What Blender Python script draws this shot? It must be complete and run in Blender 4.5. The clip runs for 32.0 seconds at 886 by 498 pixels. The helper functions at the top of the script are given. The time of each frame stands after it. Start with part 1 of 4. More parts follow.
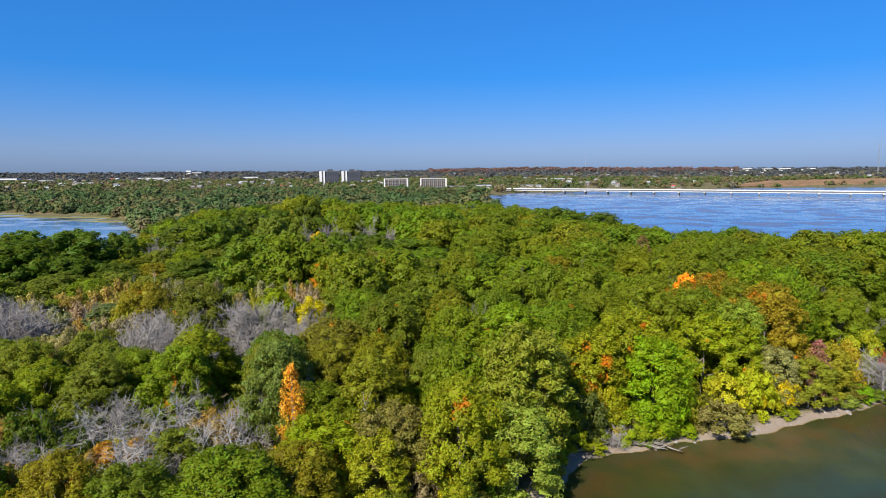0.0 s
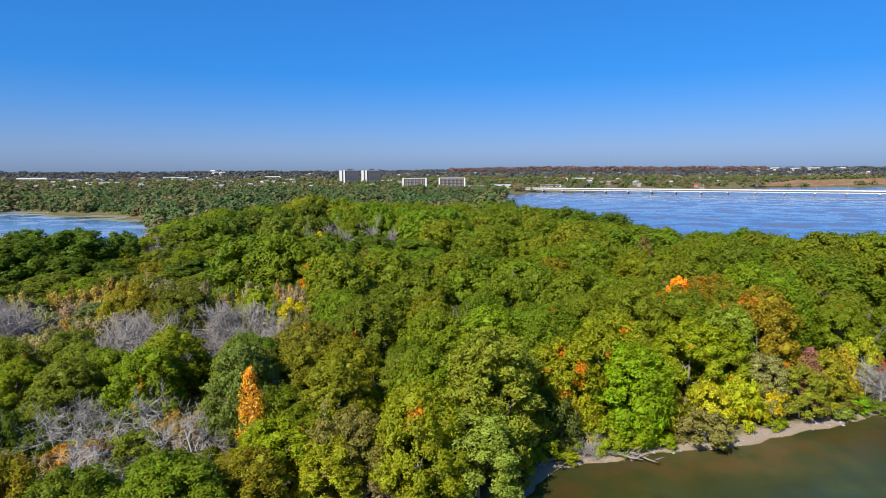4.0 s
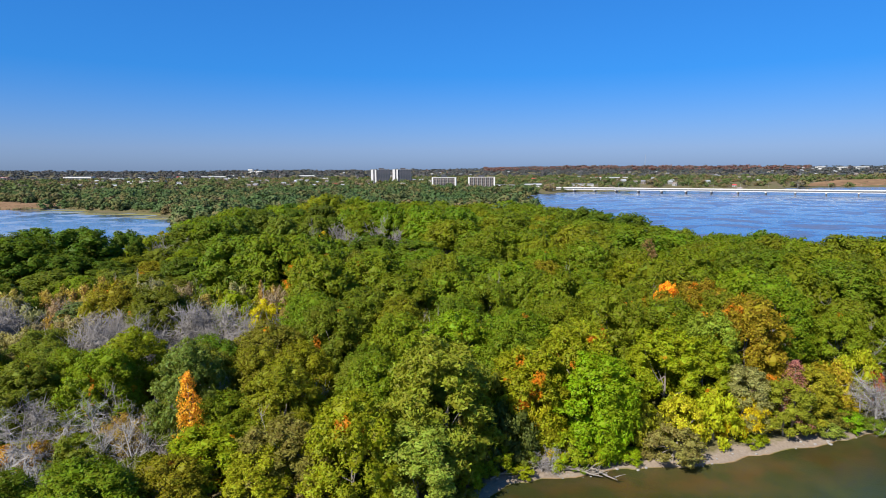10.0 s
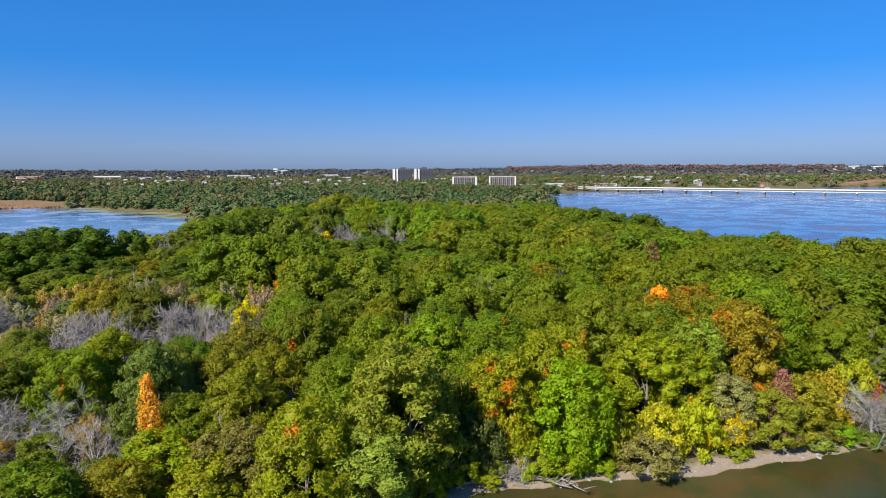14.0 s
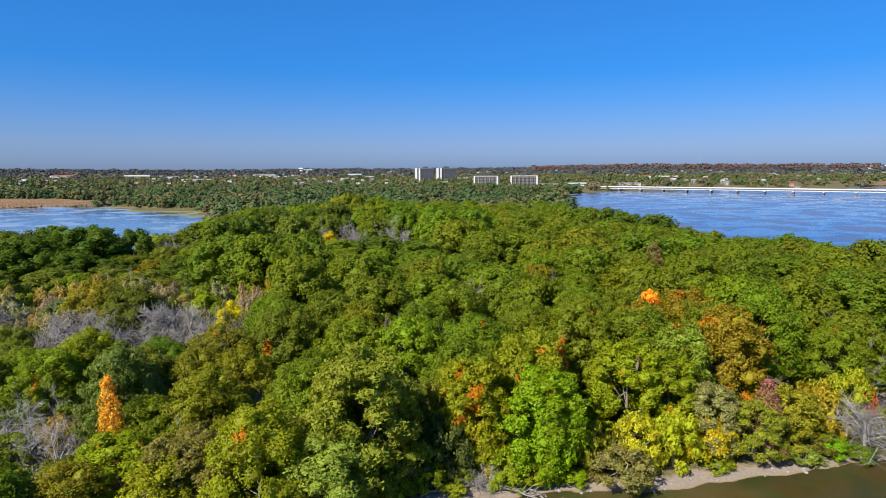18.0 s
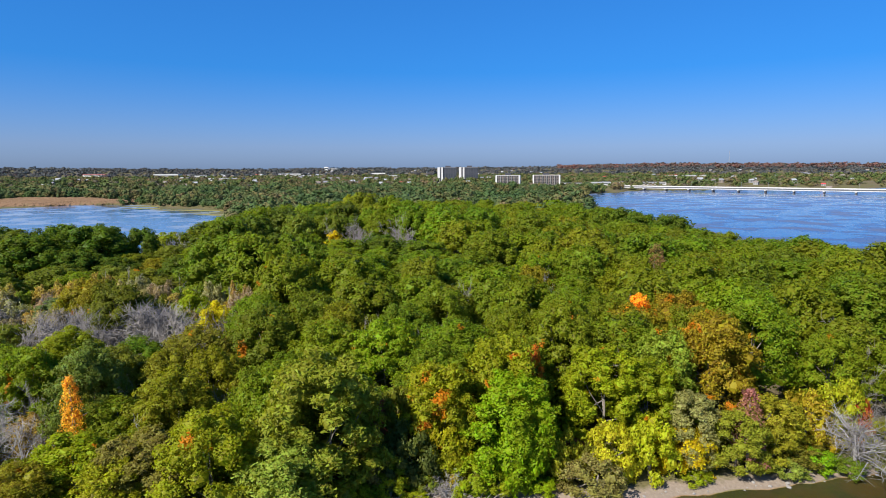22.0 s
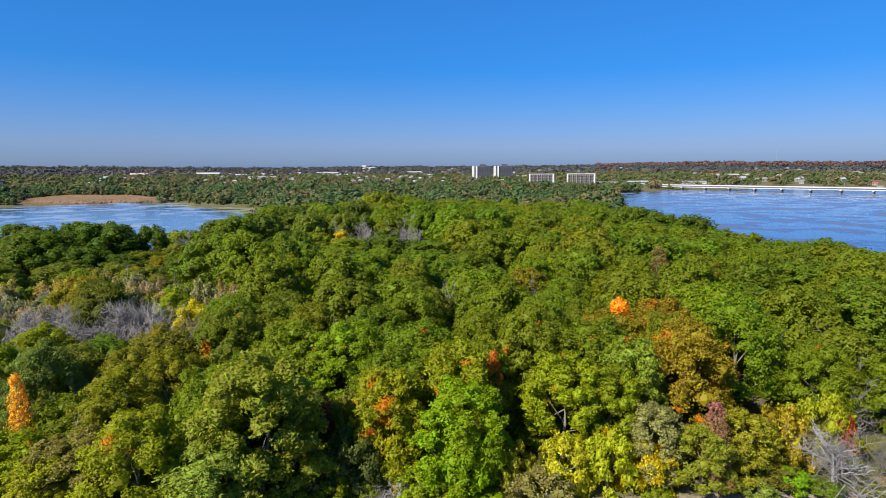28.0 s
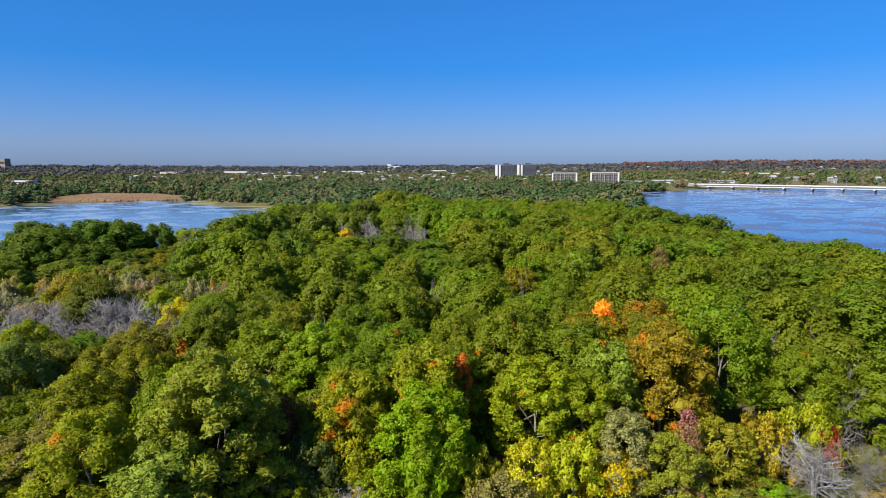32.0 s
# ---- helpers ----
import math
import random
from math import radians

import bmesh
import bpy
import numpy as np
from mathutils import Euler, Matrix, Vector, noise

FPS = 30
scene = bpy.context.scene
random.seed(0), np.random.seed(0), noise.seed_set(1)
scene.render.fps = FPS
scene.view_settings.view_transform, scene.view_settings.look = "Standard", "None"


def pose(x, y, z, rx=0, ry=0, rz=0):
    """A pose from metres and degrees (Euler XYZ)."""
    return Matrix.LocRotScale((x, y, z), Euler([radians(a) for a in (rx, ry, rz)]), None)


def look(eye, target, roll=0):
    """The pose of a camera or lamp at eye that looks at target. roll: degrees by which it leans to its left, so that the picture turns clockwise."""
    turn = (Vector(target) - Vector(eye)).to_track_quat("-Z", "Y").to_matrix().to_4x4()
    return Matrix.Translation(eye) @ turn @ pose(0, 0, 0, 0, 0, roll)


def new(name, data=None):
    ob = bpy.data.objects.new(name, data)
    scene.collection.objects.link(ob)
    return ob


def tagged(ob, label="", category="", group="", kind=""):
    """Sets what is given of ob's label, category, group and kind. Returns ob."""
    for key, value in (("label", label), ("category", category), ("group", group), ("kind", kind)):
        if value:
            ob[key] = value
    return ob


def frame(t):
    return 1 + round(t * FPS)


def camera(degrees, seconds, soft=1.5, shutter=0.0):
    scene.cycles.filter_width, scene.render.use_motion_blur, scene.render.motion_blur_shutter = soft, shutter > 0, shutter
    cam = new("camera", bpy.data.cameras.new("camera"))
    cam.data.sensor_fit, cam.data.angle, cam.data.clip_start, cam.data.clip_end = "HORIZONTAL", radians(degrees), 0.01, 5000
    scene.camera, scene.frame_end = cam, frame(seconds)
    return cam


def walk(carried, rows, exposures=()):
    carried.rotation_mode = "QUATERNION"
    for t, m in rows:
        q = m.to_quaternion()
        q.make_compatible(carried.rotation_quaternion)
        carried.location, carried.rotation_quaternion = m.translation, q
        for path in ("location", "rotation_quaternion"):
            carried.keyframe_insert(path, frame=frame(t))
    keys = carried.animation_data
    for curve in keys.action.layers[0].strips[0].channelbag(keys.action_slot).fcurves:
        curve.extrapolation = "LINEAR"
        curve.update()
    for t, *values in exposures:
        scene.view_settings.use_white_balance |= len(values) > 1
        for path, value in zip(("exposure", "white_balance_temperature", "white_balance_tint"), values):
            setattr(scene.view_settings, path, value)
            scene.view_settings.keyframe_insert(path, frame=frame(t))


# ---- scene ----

# ------------------------------------------------------------ camera
cam = camera(72.55, 32.0, soft=0.9)
PATH = [
    (0, (0.00, 0.00, 40.00), (0.00, 99.23, 27.58), -0.34),
    (2, (3.76, 1.07, 40.02), (1.95, 100.28, 27.57), -0.34),
    (4, (7.48, 2.20, 40.07), (3.82, 101.35, 27.58), -0.34),
    (6, (11.18, 3.40, 40.12), (5.64, 102.45, 27.60), -0.33),
    (8, (14.85, 4.65, 40.19), (7.39, 103.57, 27.63), -0.33),
    (10, (18.49, 5.95, 40.27), (9.09, 104.71, 27.66), -0.33),
    (12, (22.11, 7.32, 40.36), (10.74, 105.86, 27.70), -0.32),
    (14, (25.71, 8.74, 40.44), (12.34, 107.03, 27.73), -0.32),
    (16, (29.27, 10.22, 40.52), (13.90, 108.21, 27.76), -0.32),
    (18, (32.82, 11.76, 40.60), (15.42, 109.39, 27.78), -0.32),
    (20, (36.34, 13.35, 40.66), (16.91, 110.59, 27.79), -0.31),
    (22, (39.85, 14.99, 40.72), (18.37, 111.79, 27.78), -0.31),
    (24, (43.33, 16.68, 40.76), (19.81, 113.00, 27.75), -0.31),
    (26, (46.79, 18.43, 40.77), (21.23, 114.22, 27.70), -0.30),
    (28, (50.23, 20.23, 40.77), (22.63, 115.44, 27.62), -0.30),
    (30, (53.66, 22.07, 40.74), (24.03, 116.66, 27.51), -0.30),
    (32, (57.07, 23.97, 40.67), (25.42, 117.89, 27.37), -0.30),
]
walk(cam, [(t, look(eye, target, roll)) for t, eye, target, roll in PATH], exposures=[(0, 0.92), (32, 0.92)])

# ------------------------------------------------------------ light
SUN_EL, SUN_AZ = radians(42), radians(213)      # azimuth clockwise from +y
to_sun = Vector((math.sin(SUN_AZ) * math.cos(SUN_EL), math.cos(SUN_AZ) * math.cos(SUN_EL), math.sin(SUN_EL)))
world = bpy.data.worlds.new("sky")
scene.world = world
world.use_nodes = True
wn = world.node_tree
sky = wn.nodes.new("ShaderNodeTexSky")
sky.sky_type, sky.sun_disc = "NISHITA", False
sky.sun_elevation, sky.sun_rotation = SUN_EL, SUN_AZ
sky.air_density, sky.dust_density, sky.ozone_density = 1.0, 0.9, 3.0
soft_sky = wn.nodes.new("ShaderNodeGamma")
soft_sky.inputs["Gamma"].default_value = 0.65
# the haze near the horizon is paler and the clear sky above it a deeper blue: told by the sky's own ratio of blue to red
split = wn.nodes.new("ShaderNodeSeparateColor")
ratio = wn.nodes.new("ShaderNodeMath")
ratio.operation = "DIVIDE"
haze = wn.nodes.new("ShaderNodeMapRange")
haze.inputs["From Min"].default_value, haze.inputs["From Max"].default_value = 2.15, 1.02
tones = wn.nodes.new("ShaderNodeMix")
tones.data_type = "RGBA"
tones.inputs[6].default_value = (0.13, 0.60, 1.36, 1)
tones.inputs[7].default_value = (0.50, 0.71, 1.26, 1)
tint = wn.nodes.new("ShaderNodeMix")
tint.data_type, tint.blend_type = "RGBA", "MULTIPLY"
tint.inputs[0].default_value = 1.0
wn.links.new(sky.outputs[0], split.inputs[0])
wn.links.new(split.outputs["Blue"], ratio.inputs[0])
wn.links.new(split.outputs["Red"], ratio.inputs[1])
wn.links.new(ratio.outputs[0], haze.inputs["Value"])
wn.links.new(haze.outputs[0], tones.inputs[0])
wn.links.new(sky.outputs[0], soft_sky.inputs["Color"])
wn.links.new(soft_sky.outputs[0], tint.inputs[6])
wn.links.new(tones.outputs[2], tint.inputs[7])
wn.links.new(tint.outputs[2], wn.nodes["Background"].inputs[0])
wn.nodes["Background"].inputs[1].default_value = 0.104
sun = new("sun", bpy.data.lights.new("sun", "SUN"))
sun.data.energy, sun.data.angle, sun.data.color = 4.5, radians(0.53), (1.0, 0.95, 0.86)
sun.matrix_world = look(to_sun * 100, (0, 0, 0))


# ------------------------------------------------------------ materials
class Nodes:
    """Short hand for a node tree."""
    def __init__(self, name):
        self.mat = bpy.data.materials.new(name)
        self.mat.use_nodes = True
        self.tree = self.mat.node_tree
        self.bsdf = self.tree.nodes["Principled BSDF"]
        self.out = self.tree.nodes["Material Output"]

    def add(self, kind, **settings):
        n = self.tree.nodes.new("ShaderNode" + kind)
        for k, v in settings.items():
            if k in n.inputs:
                n.inputs[k].default_value = v
            elif k == "operation":
                n.operation = v
            elif k == "data_type":
                n.data_type = v
            elif k == "blend_type":
                n.blend_type = v
        return n

    def link(self, a, b):
        self.tree.links.new(a, b)

    def noise(self, scale, detail=4.0, rough=0.55, coord=None, stretch=None):
        n = self.add("TexNoise", Scale=scale, Detail=detail, Roughness=rough)
        src = coord
        if src is None:
            src = self.add("NewGeometry").outputs["Position"]
        if stretch:
            m = self.add("Mapping", Scale=stretch)
            self.link(src, m.inputs["Vector"])
            src = m.outputs[0]
        self.link(src, n.inputs["Vector"])
        return n.outputs["Fac"]

    def ramp(self, fac, stops):
        r = self.add("ValToRGB")
        el = r.color_ramp.elements
        while len(el) < len(stops):
            el.new(0.5)
        for e, (p, c) in zip(el, stops):
            e.position = p
            e.color = (*c, 1) if len(c) == 3 else c
        self.link(fac, r.inputs[0])
        return r.outputs[0]

    def mix(self, fac, a, b, blend="MIX"):
        m = self.add("Mix", data_type="RGBA", blend_type=blend)
        for value, socket in ((fac, m.inputs[0]), (a, m.inputs[6]), (b, m.inputs[7])):
            if isinstance(value, (int, float)):
                socket.default_value = value
            elif isinstance(value, tuple):
                socket.default_value = (*value, 1)
            else:
                self.link(value, socket)
        return m.outputs[2]

    def math(self, op, a, b=0.0, c=0.0):
        m = self.add("Math", operation=op)
        for value, socket in zip((a, b, c), m.inputs):
            if isinstance(value, (int, float)):
                socket.default_value = value
            else:
                self.link(value, socket)
        return m.outputs[0]

    def bump(self, height, strength, distance):
        b = self.add("Bump", Strength=strength, Distance=distance)
        self.link(height, b.inputs["Height"])
        self.link(b.outputs[0], self.bsdf.inputs["Normal"])
        return b.outputs[0]


def plain(name, color, rough=0.8, grain=6.0, amount=0.25, metal=0.0, bump=0.0):
    n = Nodes(name)
    f = n.noise(grain)
    g = n.noise(grain * 0.13)
    dark = tuple(c * (1 - amount) for c in color)
    light = tuple(min(1, c * (1 + amount)) for c in color)
    col = n.mix(n.math("MULTIPLY", n.math("ADD", f, g), 0.5), dark, light)
    n.link(col, n.bsdf.inputs["Base Color"])
    n.bsdf.inputs["Roughness"].default_value = rough
    n.bsdf.inputs["Metallic"].default_value = metal
    if bump:
        n.bump(f, bump, 0.05)
    return n.mat


def leaf_material(name, patches=True, each=False):
    """Leaves in the colour of their object, with lighter and darker leaves and turning sprigs."""
    n = Nodes(name)
    info = n.add("ObjectInfo")
    geo = n.add("NewGeometry")
    tex = n.add("TexCoord")
    col = info.outputs["Color"]
    if each:
        own = n.add("Attribute")
        own.attribute_name = "tree_color"
        col = own.outputs["Color"]
    island = geo.outputs["Random Per Island"]
    hsv = n.add("HueSaturation")
    n.link(col, hsv.inputs["Color"])
    n.link(n.math("ADD", 0.472, n.math("MULTIPLY", island, 0.05)), hsv.inputs["Hue"])
    n.link(n.math("ADD", 0.72, n.math("MULTIPLY", island, 0.85)), hsv.inputs["Value"])
    out = hsv.outputs[0]
    shift = n.add("VectorMath", operation="ADD")
    n.link(tex.outputs["Object"], shift.inputs[0])
    rnd = n.math("MULTIPLY", info.outputs["Random"], 90.0)
    comb = n.add("CombineXYZ")
    for i in range(3):
        n.link(rnd, comb.inputs[i])
    n.link(comb.outputs[0], shift.inputs[1])
    broad = n.noise(0.16, 2.0, coord=shift.outputs[0])
    out = n.mix(n.ramp(broad, [(0.35, (0, 0, 0)), (0.75, (0.45, 0.45, 0.45))]), out, (0.18, 0.19, 0.010))
    if patches:
        # turning sprigs: more of them where the object's alpha is high
        sprig = n.noise(0.30, 1.5, coord=shift.outputs[0])
        level = n.math("ADD", sprig, n.math("MULTIPLY", n.math("SUBTRACT", info.outputs["Alpha"], 1.0), 0.16))
        tone = n.mix(n.noise(0.9, 1.0, coord=shift.outputs[0]), (0.55, 0.13, 0.012), (0.60, 0.30, 0.014))
        out = n.mix(n.ramp(level, [(0.615, (0, 0, 0)), (0.65, (1, 1, 1))]), out, tone)
    n.link(out, n.bsdf.inputs["Base Color"])
    n.bsdf.inputs["Roughness"].default_value = 0.5
    n.bsdf.inputs["Specular IOR Level"].default_value = 0.12
    tr = n.add("BsdfTranslucent")
    n.link(n.mix(1.0, out, (1.2, 1.2, 0.5), "MULTIPLY"), tr.inputs["Color"])
    m = n.add("MixShader", Fac=0.48)
    n.link(n.bsdf.outputs[0], m.inputs[1])
    n.link(tr.outputs[0], m.inputs[2])
    n.link(m.outputs[0], n.out.inputs["Surface"])
    return n.mat


def woods_material(name, stops, grain=0.022):
    """Far woods: each tree takes one of the tones of the ramp, by its own random tone and its part of the land."""
    n = Nodes(name)
    geo = n.add("NewGeometry")
    tone = n.add("Attribute")
    tone.attribute_name = "tone"
    wide = n.noise(grain, 3.0)
    f = n.math("ADD", n.math("ADD", n.math("MULTIPLY", wide, 0.95), -0.10), n.math("MULTIPLY", tone.outputs["Fac"], 0.25))
    col = n.ramp(f, stops)
    val = n.math("ADD", 0.88, n.math("MULTIPLY", geo.outputs["Random Per Island"], 0.24))
    hsv = n.add("HueSaturation")
    n.link(col, hsv.inputs["Color"])
    n.link(val, hsv.inputs["Value"])
    n.link(hsv.outputs[0], n.bsdf.inputs["Base Color"])
    n.bsdf.inputs["Roughness"].default_value = 0.7
    n.bsdf.inputs["Specular IOR Level"].default_value = 0.1
    return n.mat


def ground_material():
    n = Nodes("ground")
    pos = n.add("NewGeometry").outputs["Position"]
    sep = n.add("SeparateXYZ")
    n.link(pos, sep.inputs[0])
    z = sep.outputs[2]
    big = n.noise(0.05, 5.0)
    fine = n.noise(2.2, 5.0, 0.65)
    litter = n.mix(fine, (0.075, 0.056, 0.034), (0.19, 0.15, 0.09))
    grass = n.mix(fine, (0.05, 0.07, 0.018), (0.17, 0.14, 0.05))
    land = n.mix(n.ramp(big, [(0.42, (0, 0, 0)), (0.58, (1, 1, 1))]), litter, grass)
    sand = n.mix(fine, (0.15, 0.115, 0.085), (0.33, 0.265, 0.205))
    n.link(pos, sep.inputs[0])
    bed = n.ramp(n.math("ADD", n.math("MULTIPLY", z, 0.5), 1.0),
                 [(0.0, (0.12, 0.19, 0.18)), (0.30, (0.13, 0.185, 0.10)), (0.62, (0.165, 0.165, 0.045)), (0.86, (0.30, 0.14, 0.030)), (0.97, (0.26, 0.16, 0.075))])
    bed = n.mix(n.ramp(n.noise(0.16, 4.0), [(0.45, (0, 0, 0)), (0.6, (0.8, 0.8, 0.8))]), bed, (0.14, 0.135, 0.03))
    edge = n.math("ADD", z, n.math("MULTIPLY", n.math("SUBTRACT", n.noise(0.6, 3.0), 0.5), 0.5))
    mud = n.mix(n.noise(0.02, 4.0), (0.075, 0.068, 0.034), (0.135, 0.125, 0.05))
    sand = n.mix(n.ramp(n.math("MULTIPLY", sep.outputs[1], 0.001), [(0.16, (0, 0, 0)), (0.2, (1, 1, 1))]), sand, mud)
    col = n.mix(n.ramp(edge, [(0.38, (0, 0, 0)), (0.55, (1, 1, 1))]), sand, land)
    col = n.mix(n.ramp(z, [(0.0, (0, 0, 0)), (0.04, (1, 1, 1))]), bed, col)
    n.link(col, n.bsdf.inputs["Base Color"])
    n.bsdf.inputs["Roughness"].default_value = 0.95
    n.bsdf.inputs["Specular IOR Level"].default_value = 0.1
    n.bump(fine, 0.6, 0.15)
    return n.mat


def water_material():
    """A surface clear over the near bed, ruffled by the wind in long streaks; farther out sky blue is put into its
    diffuse colour.
    """
    n = Nodes("water")
    pos = n.add("NewGeometry").outputs["Position"]
    streak = n.noise(0.030, 7.0, 0.62, coord=pos, stretch=(0.9, 0.9, 1.0))
    calm = n.ramp(streak, [(0.49, (0, 0, 0)), (0.545, (0.55, 0.55, 0.55)), (0.62, (1, 1, 1))])
    ripple = n.noise(1.6, 5.0, 0.7, coord=pos, stretch=(0.8, 1.5, 1.0))
    swell = n.noise(0.25, 3.0, 0.6, coord=pos, stretch=(0.7, 1.6, 1.0))
    h = n.math("ADD", ripple, n.math("MULTIPLY", swell, 2.0))
    b = n.add("Bump", Distance=0.12)
    n.link(h, b.inputs["Height"])
    n.link(n.math("ADD", 0.20, n.math("MULTIPLY", calm, 0.40)), b.inputs["Strength"])
    gloss = n.add("BsdfGlossy", Roughness=0.06)
    gloss.inputs[0].default_value = (1, 1, 1, 1)
    n.link(n.math("ADD", 0.12, n.math("MULTIPLY", calm, 0.40)), gloss.inputs["Roughness"])
    n.link(b.outputs[0], gloss.inputs["Normal"])
    clear = n.add("BsdfTransparent")
    clear.inputs[0].default_value = (0.72, 0.74, 0.53, 1)
    body = n.add("BsdfDiffuse")
    sep = n.add("SeparateXYZ")
    n.link(pos, sep.inputs[0])
    # reflected sky painted into the body by position: blue far out, paler on the lagoon
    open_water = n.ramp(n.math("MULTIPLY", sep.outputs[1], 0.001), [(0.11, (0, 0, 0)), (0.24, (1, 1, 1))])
    lagoon_sheen = n.ramp(n.math("ADD", n.math("MULTIPLY", sep.outputs[0], 0.005), 0.8), [(0.3, (1, 1, 1)), (0.5, (0, 0, 0))])
    n.link(n.mix(lagoon_sheen, n.mix(open_water, (0.060, 0.090, 0.050), (0.038, 0.066, 0.150)), (0.14, 0.205, 0.28)), body.inputs[0])
    wet = n.add("MixShader")
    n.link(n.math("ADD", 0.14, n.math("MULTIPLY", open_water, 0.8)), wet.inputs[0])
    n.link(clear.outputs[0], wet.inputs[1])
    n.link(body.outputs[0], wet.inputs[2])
    fres = n.add("Fresnel", IOR=1.38)
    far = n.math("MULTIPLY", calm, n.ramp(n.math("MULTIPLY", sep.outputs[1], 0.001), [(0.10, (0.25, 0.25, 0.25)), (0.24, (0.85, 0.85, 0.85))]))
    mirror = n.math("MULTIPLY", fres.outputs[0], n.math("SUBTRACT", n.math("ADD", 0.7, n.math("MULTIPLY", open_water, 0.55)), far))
    m = n.add("MixShader")
    n.link(mirror, m.inputs[0])
    n.link(wet.outputs[0], m.inputs[1])
    n.link(gloss.outputs[0], m.inputs[2])
    n.link(m.outputs[0], n.out.inputs["Surface"])
    return n.mat


M_LEAF = leaf_material("leaves")
M_LEAF_PLAIN = leaf_material("plain_leaves", False)
M_LEAF_EACH = leaf_material("far_leaves", False, True)
M_BARK = plain("bark", (0.20, 0.17, 0.14), 0.95, 5.0, 0.45, bump=0.4)
M_GREY_BARK = plain("grey_bark", (0.255, 0.228, 0.205), 0.95, 5.0, 0.3, bump=0.3)
M_PALE_BARK = plain("pale_bark", (0.31, 0.29, 0.27), 0.95, 5.0, 0.3, bump=0.3)
M_TWIG = plain("grey_twigs", (0.165, 0.148, 0.135), 0.95, 5.0, 0.3, bump=0.3)
M_DRIFT = plain("driftwood", (0.22, 0.19, 0.16), 0.9, 5.0, 0.3, bump=0.3)
M_GROUND = ground_material()
M_WATER = water_material()
M_STONE = plain("stone", (0.24, 0.22, 0.20), 0.9, 3.0, 0.35, bump=0.3)
M_WHITE = plain("white_concrete", (0.54, 0.53, 0.51), 0.8, 0.7, 0.08)
M_CONCRETE = plain("concrete", (0.46, 0.45, 0.43), 0.85, 0.5, 0.15)
M_SIDING = plain("pale_siding", (0.27, 0.265, 0.255), 0.8, 0.7, 0.2)
# concrete darkened in its colour for the shade on the bridge's piers and deck
M_SHADED_CONCRETE = plain("shaded_concrete", (0.085, 0.085, 0.09), 0.9, 0.8, 0.2)
M_BRICK = plain("brown_brick", (0.19, 0.155, 0.13), 0.9, 2.0, 0.2)
M_DARK = plain("dark_facade", (0.045, 0.046, 0.058), 0.7, 0.8, 0.2)
M_ROOF = plain("grey_roof", (0.17, 0.17, 0.18), 0.9, 1.5, 0.25)
M_ROOF_GREY = plain("light_grey_roof", (0.32, 0.33, 0.34), 0.8, 1.0, 0.15)
M_ROOF_RED = plain("red_roof", (0.42, 0.05, 0.05), 0.8, 1.5, 0.2)
M_ROOF_PALE = plain("pale_roof", (0.42, 0.45, 0.48), 0.7, 0.5, 0.12)
M_METAL = plain("galvanised", (0.45, 0.46, 0.47), 0.5, 4.0, 0.1, metal=0.7)
M_GLASS = plain("window_glass", (0.03, 0.04, 0.05), 0.2, 1.0, 0.3)
M_REED = woods_material("reeds", [(0.35, (0.145, 0.090, 0.050)), (0.5, (0.185, 0.112, 0.064)), (0.65, (0.150, 0.115, 0.056))])
M_SEDGE = woods_material("sedge", [(0.35, (0.20, 0.17, 0.05)), (0.5, (0.26, 0.24, 0.06)), (0.65, (0.33, 0.33, 0.07))])
M_BANK_REED = woods_material("bank_reeds", [(0.35, (0.105, 0.090, 0.038)), (0.5, (0.135, 0.105, 0.050)), (0.65, (0.085, 0.095, 0.032))])
M_WOODS = woods_material("far_woods", [(0.30, (0.054, 0.079, 0.025)), (0.42, (0.089, 0.118, 0.029)), (0.49, (0.064, 0.092, 0.032)), (0.53, (0.143, 0.122, 0.043)),
                                       (0.57, (0.107, 0.118, 0.035)), (0.62, (0.164, 0.114, 0.054)), (0.70, (0.122, 0.107, 0.072))])
M_SHORE_WOODS = woods_material("shore_woods", [(0.28, (0.050, 0.090, 0.030)), (0.40, (0.073, 0.110, 0.030)), (0.48, (0.057, 0.093, 0.034)), (0.55, (0.099, 0.110, 0.034)), (0.61, (0.143, 0.118, 0.046)), (0.66, (0.074, 0.104, 0.034)), (0.76, (0.157, 0.118, 0.055))])
# the blue-grey of distance haze is put into the leaf tones of the hills
M_HAZY_HILL_WOODS = woods_material("hill_woods", [(0.30, (0.052, 0.067, 0.071)), (0.44, (0.072, 0.080, 0.076)), (0.55, (0.092, 0.084, 0.082)), (0.63, (0.067, 0.080, 0.076)), (0.74, (0.120, 0.084, 0.082))])
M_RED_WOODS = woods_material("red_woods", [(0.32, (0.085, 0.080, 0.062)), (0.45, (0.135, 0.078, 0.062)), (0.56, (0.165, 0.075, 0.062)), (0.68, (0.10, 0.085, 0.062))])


# ------------------------------------------------------------ mesh helpers
def mesh_of(name, verts, faces, material, smooth=False):
    me = bpy.data.meshes.new(name)
    me.from_pydata(verts, [], faces)
    me.materials.append(material)
    if smooth:
        me.polygons.foreach_set("use_smooth", [True] * len(me.polygons))
    return me


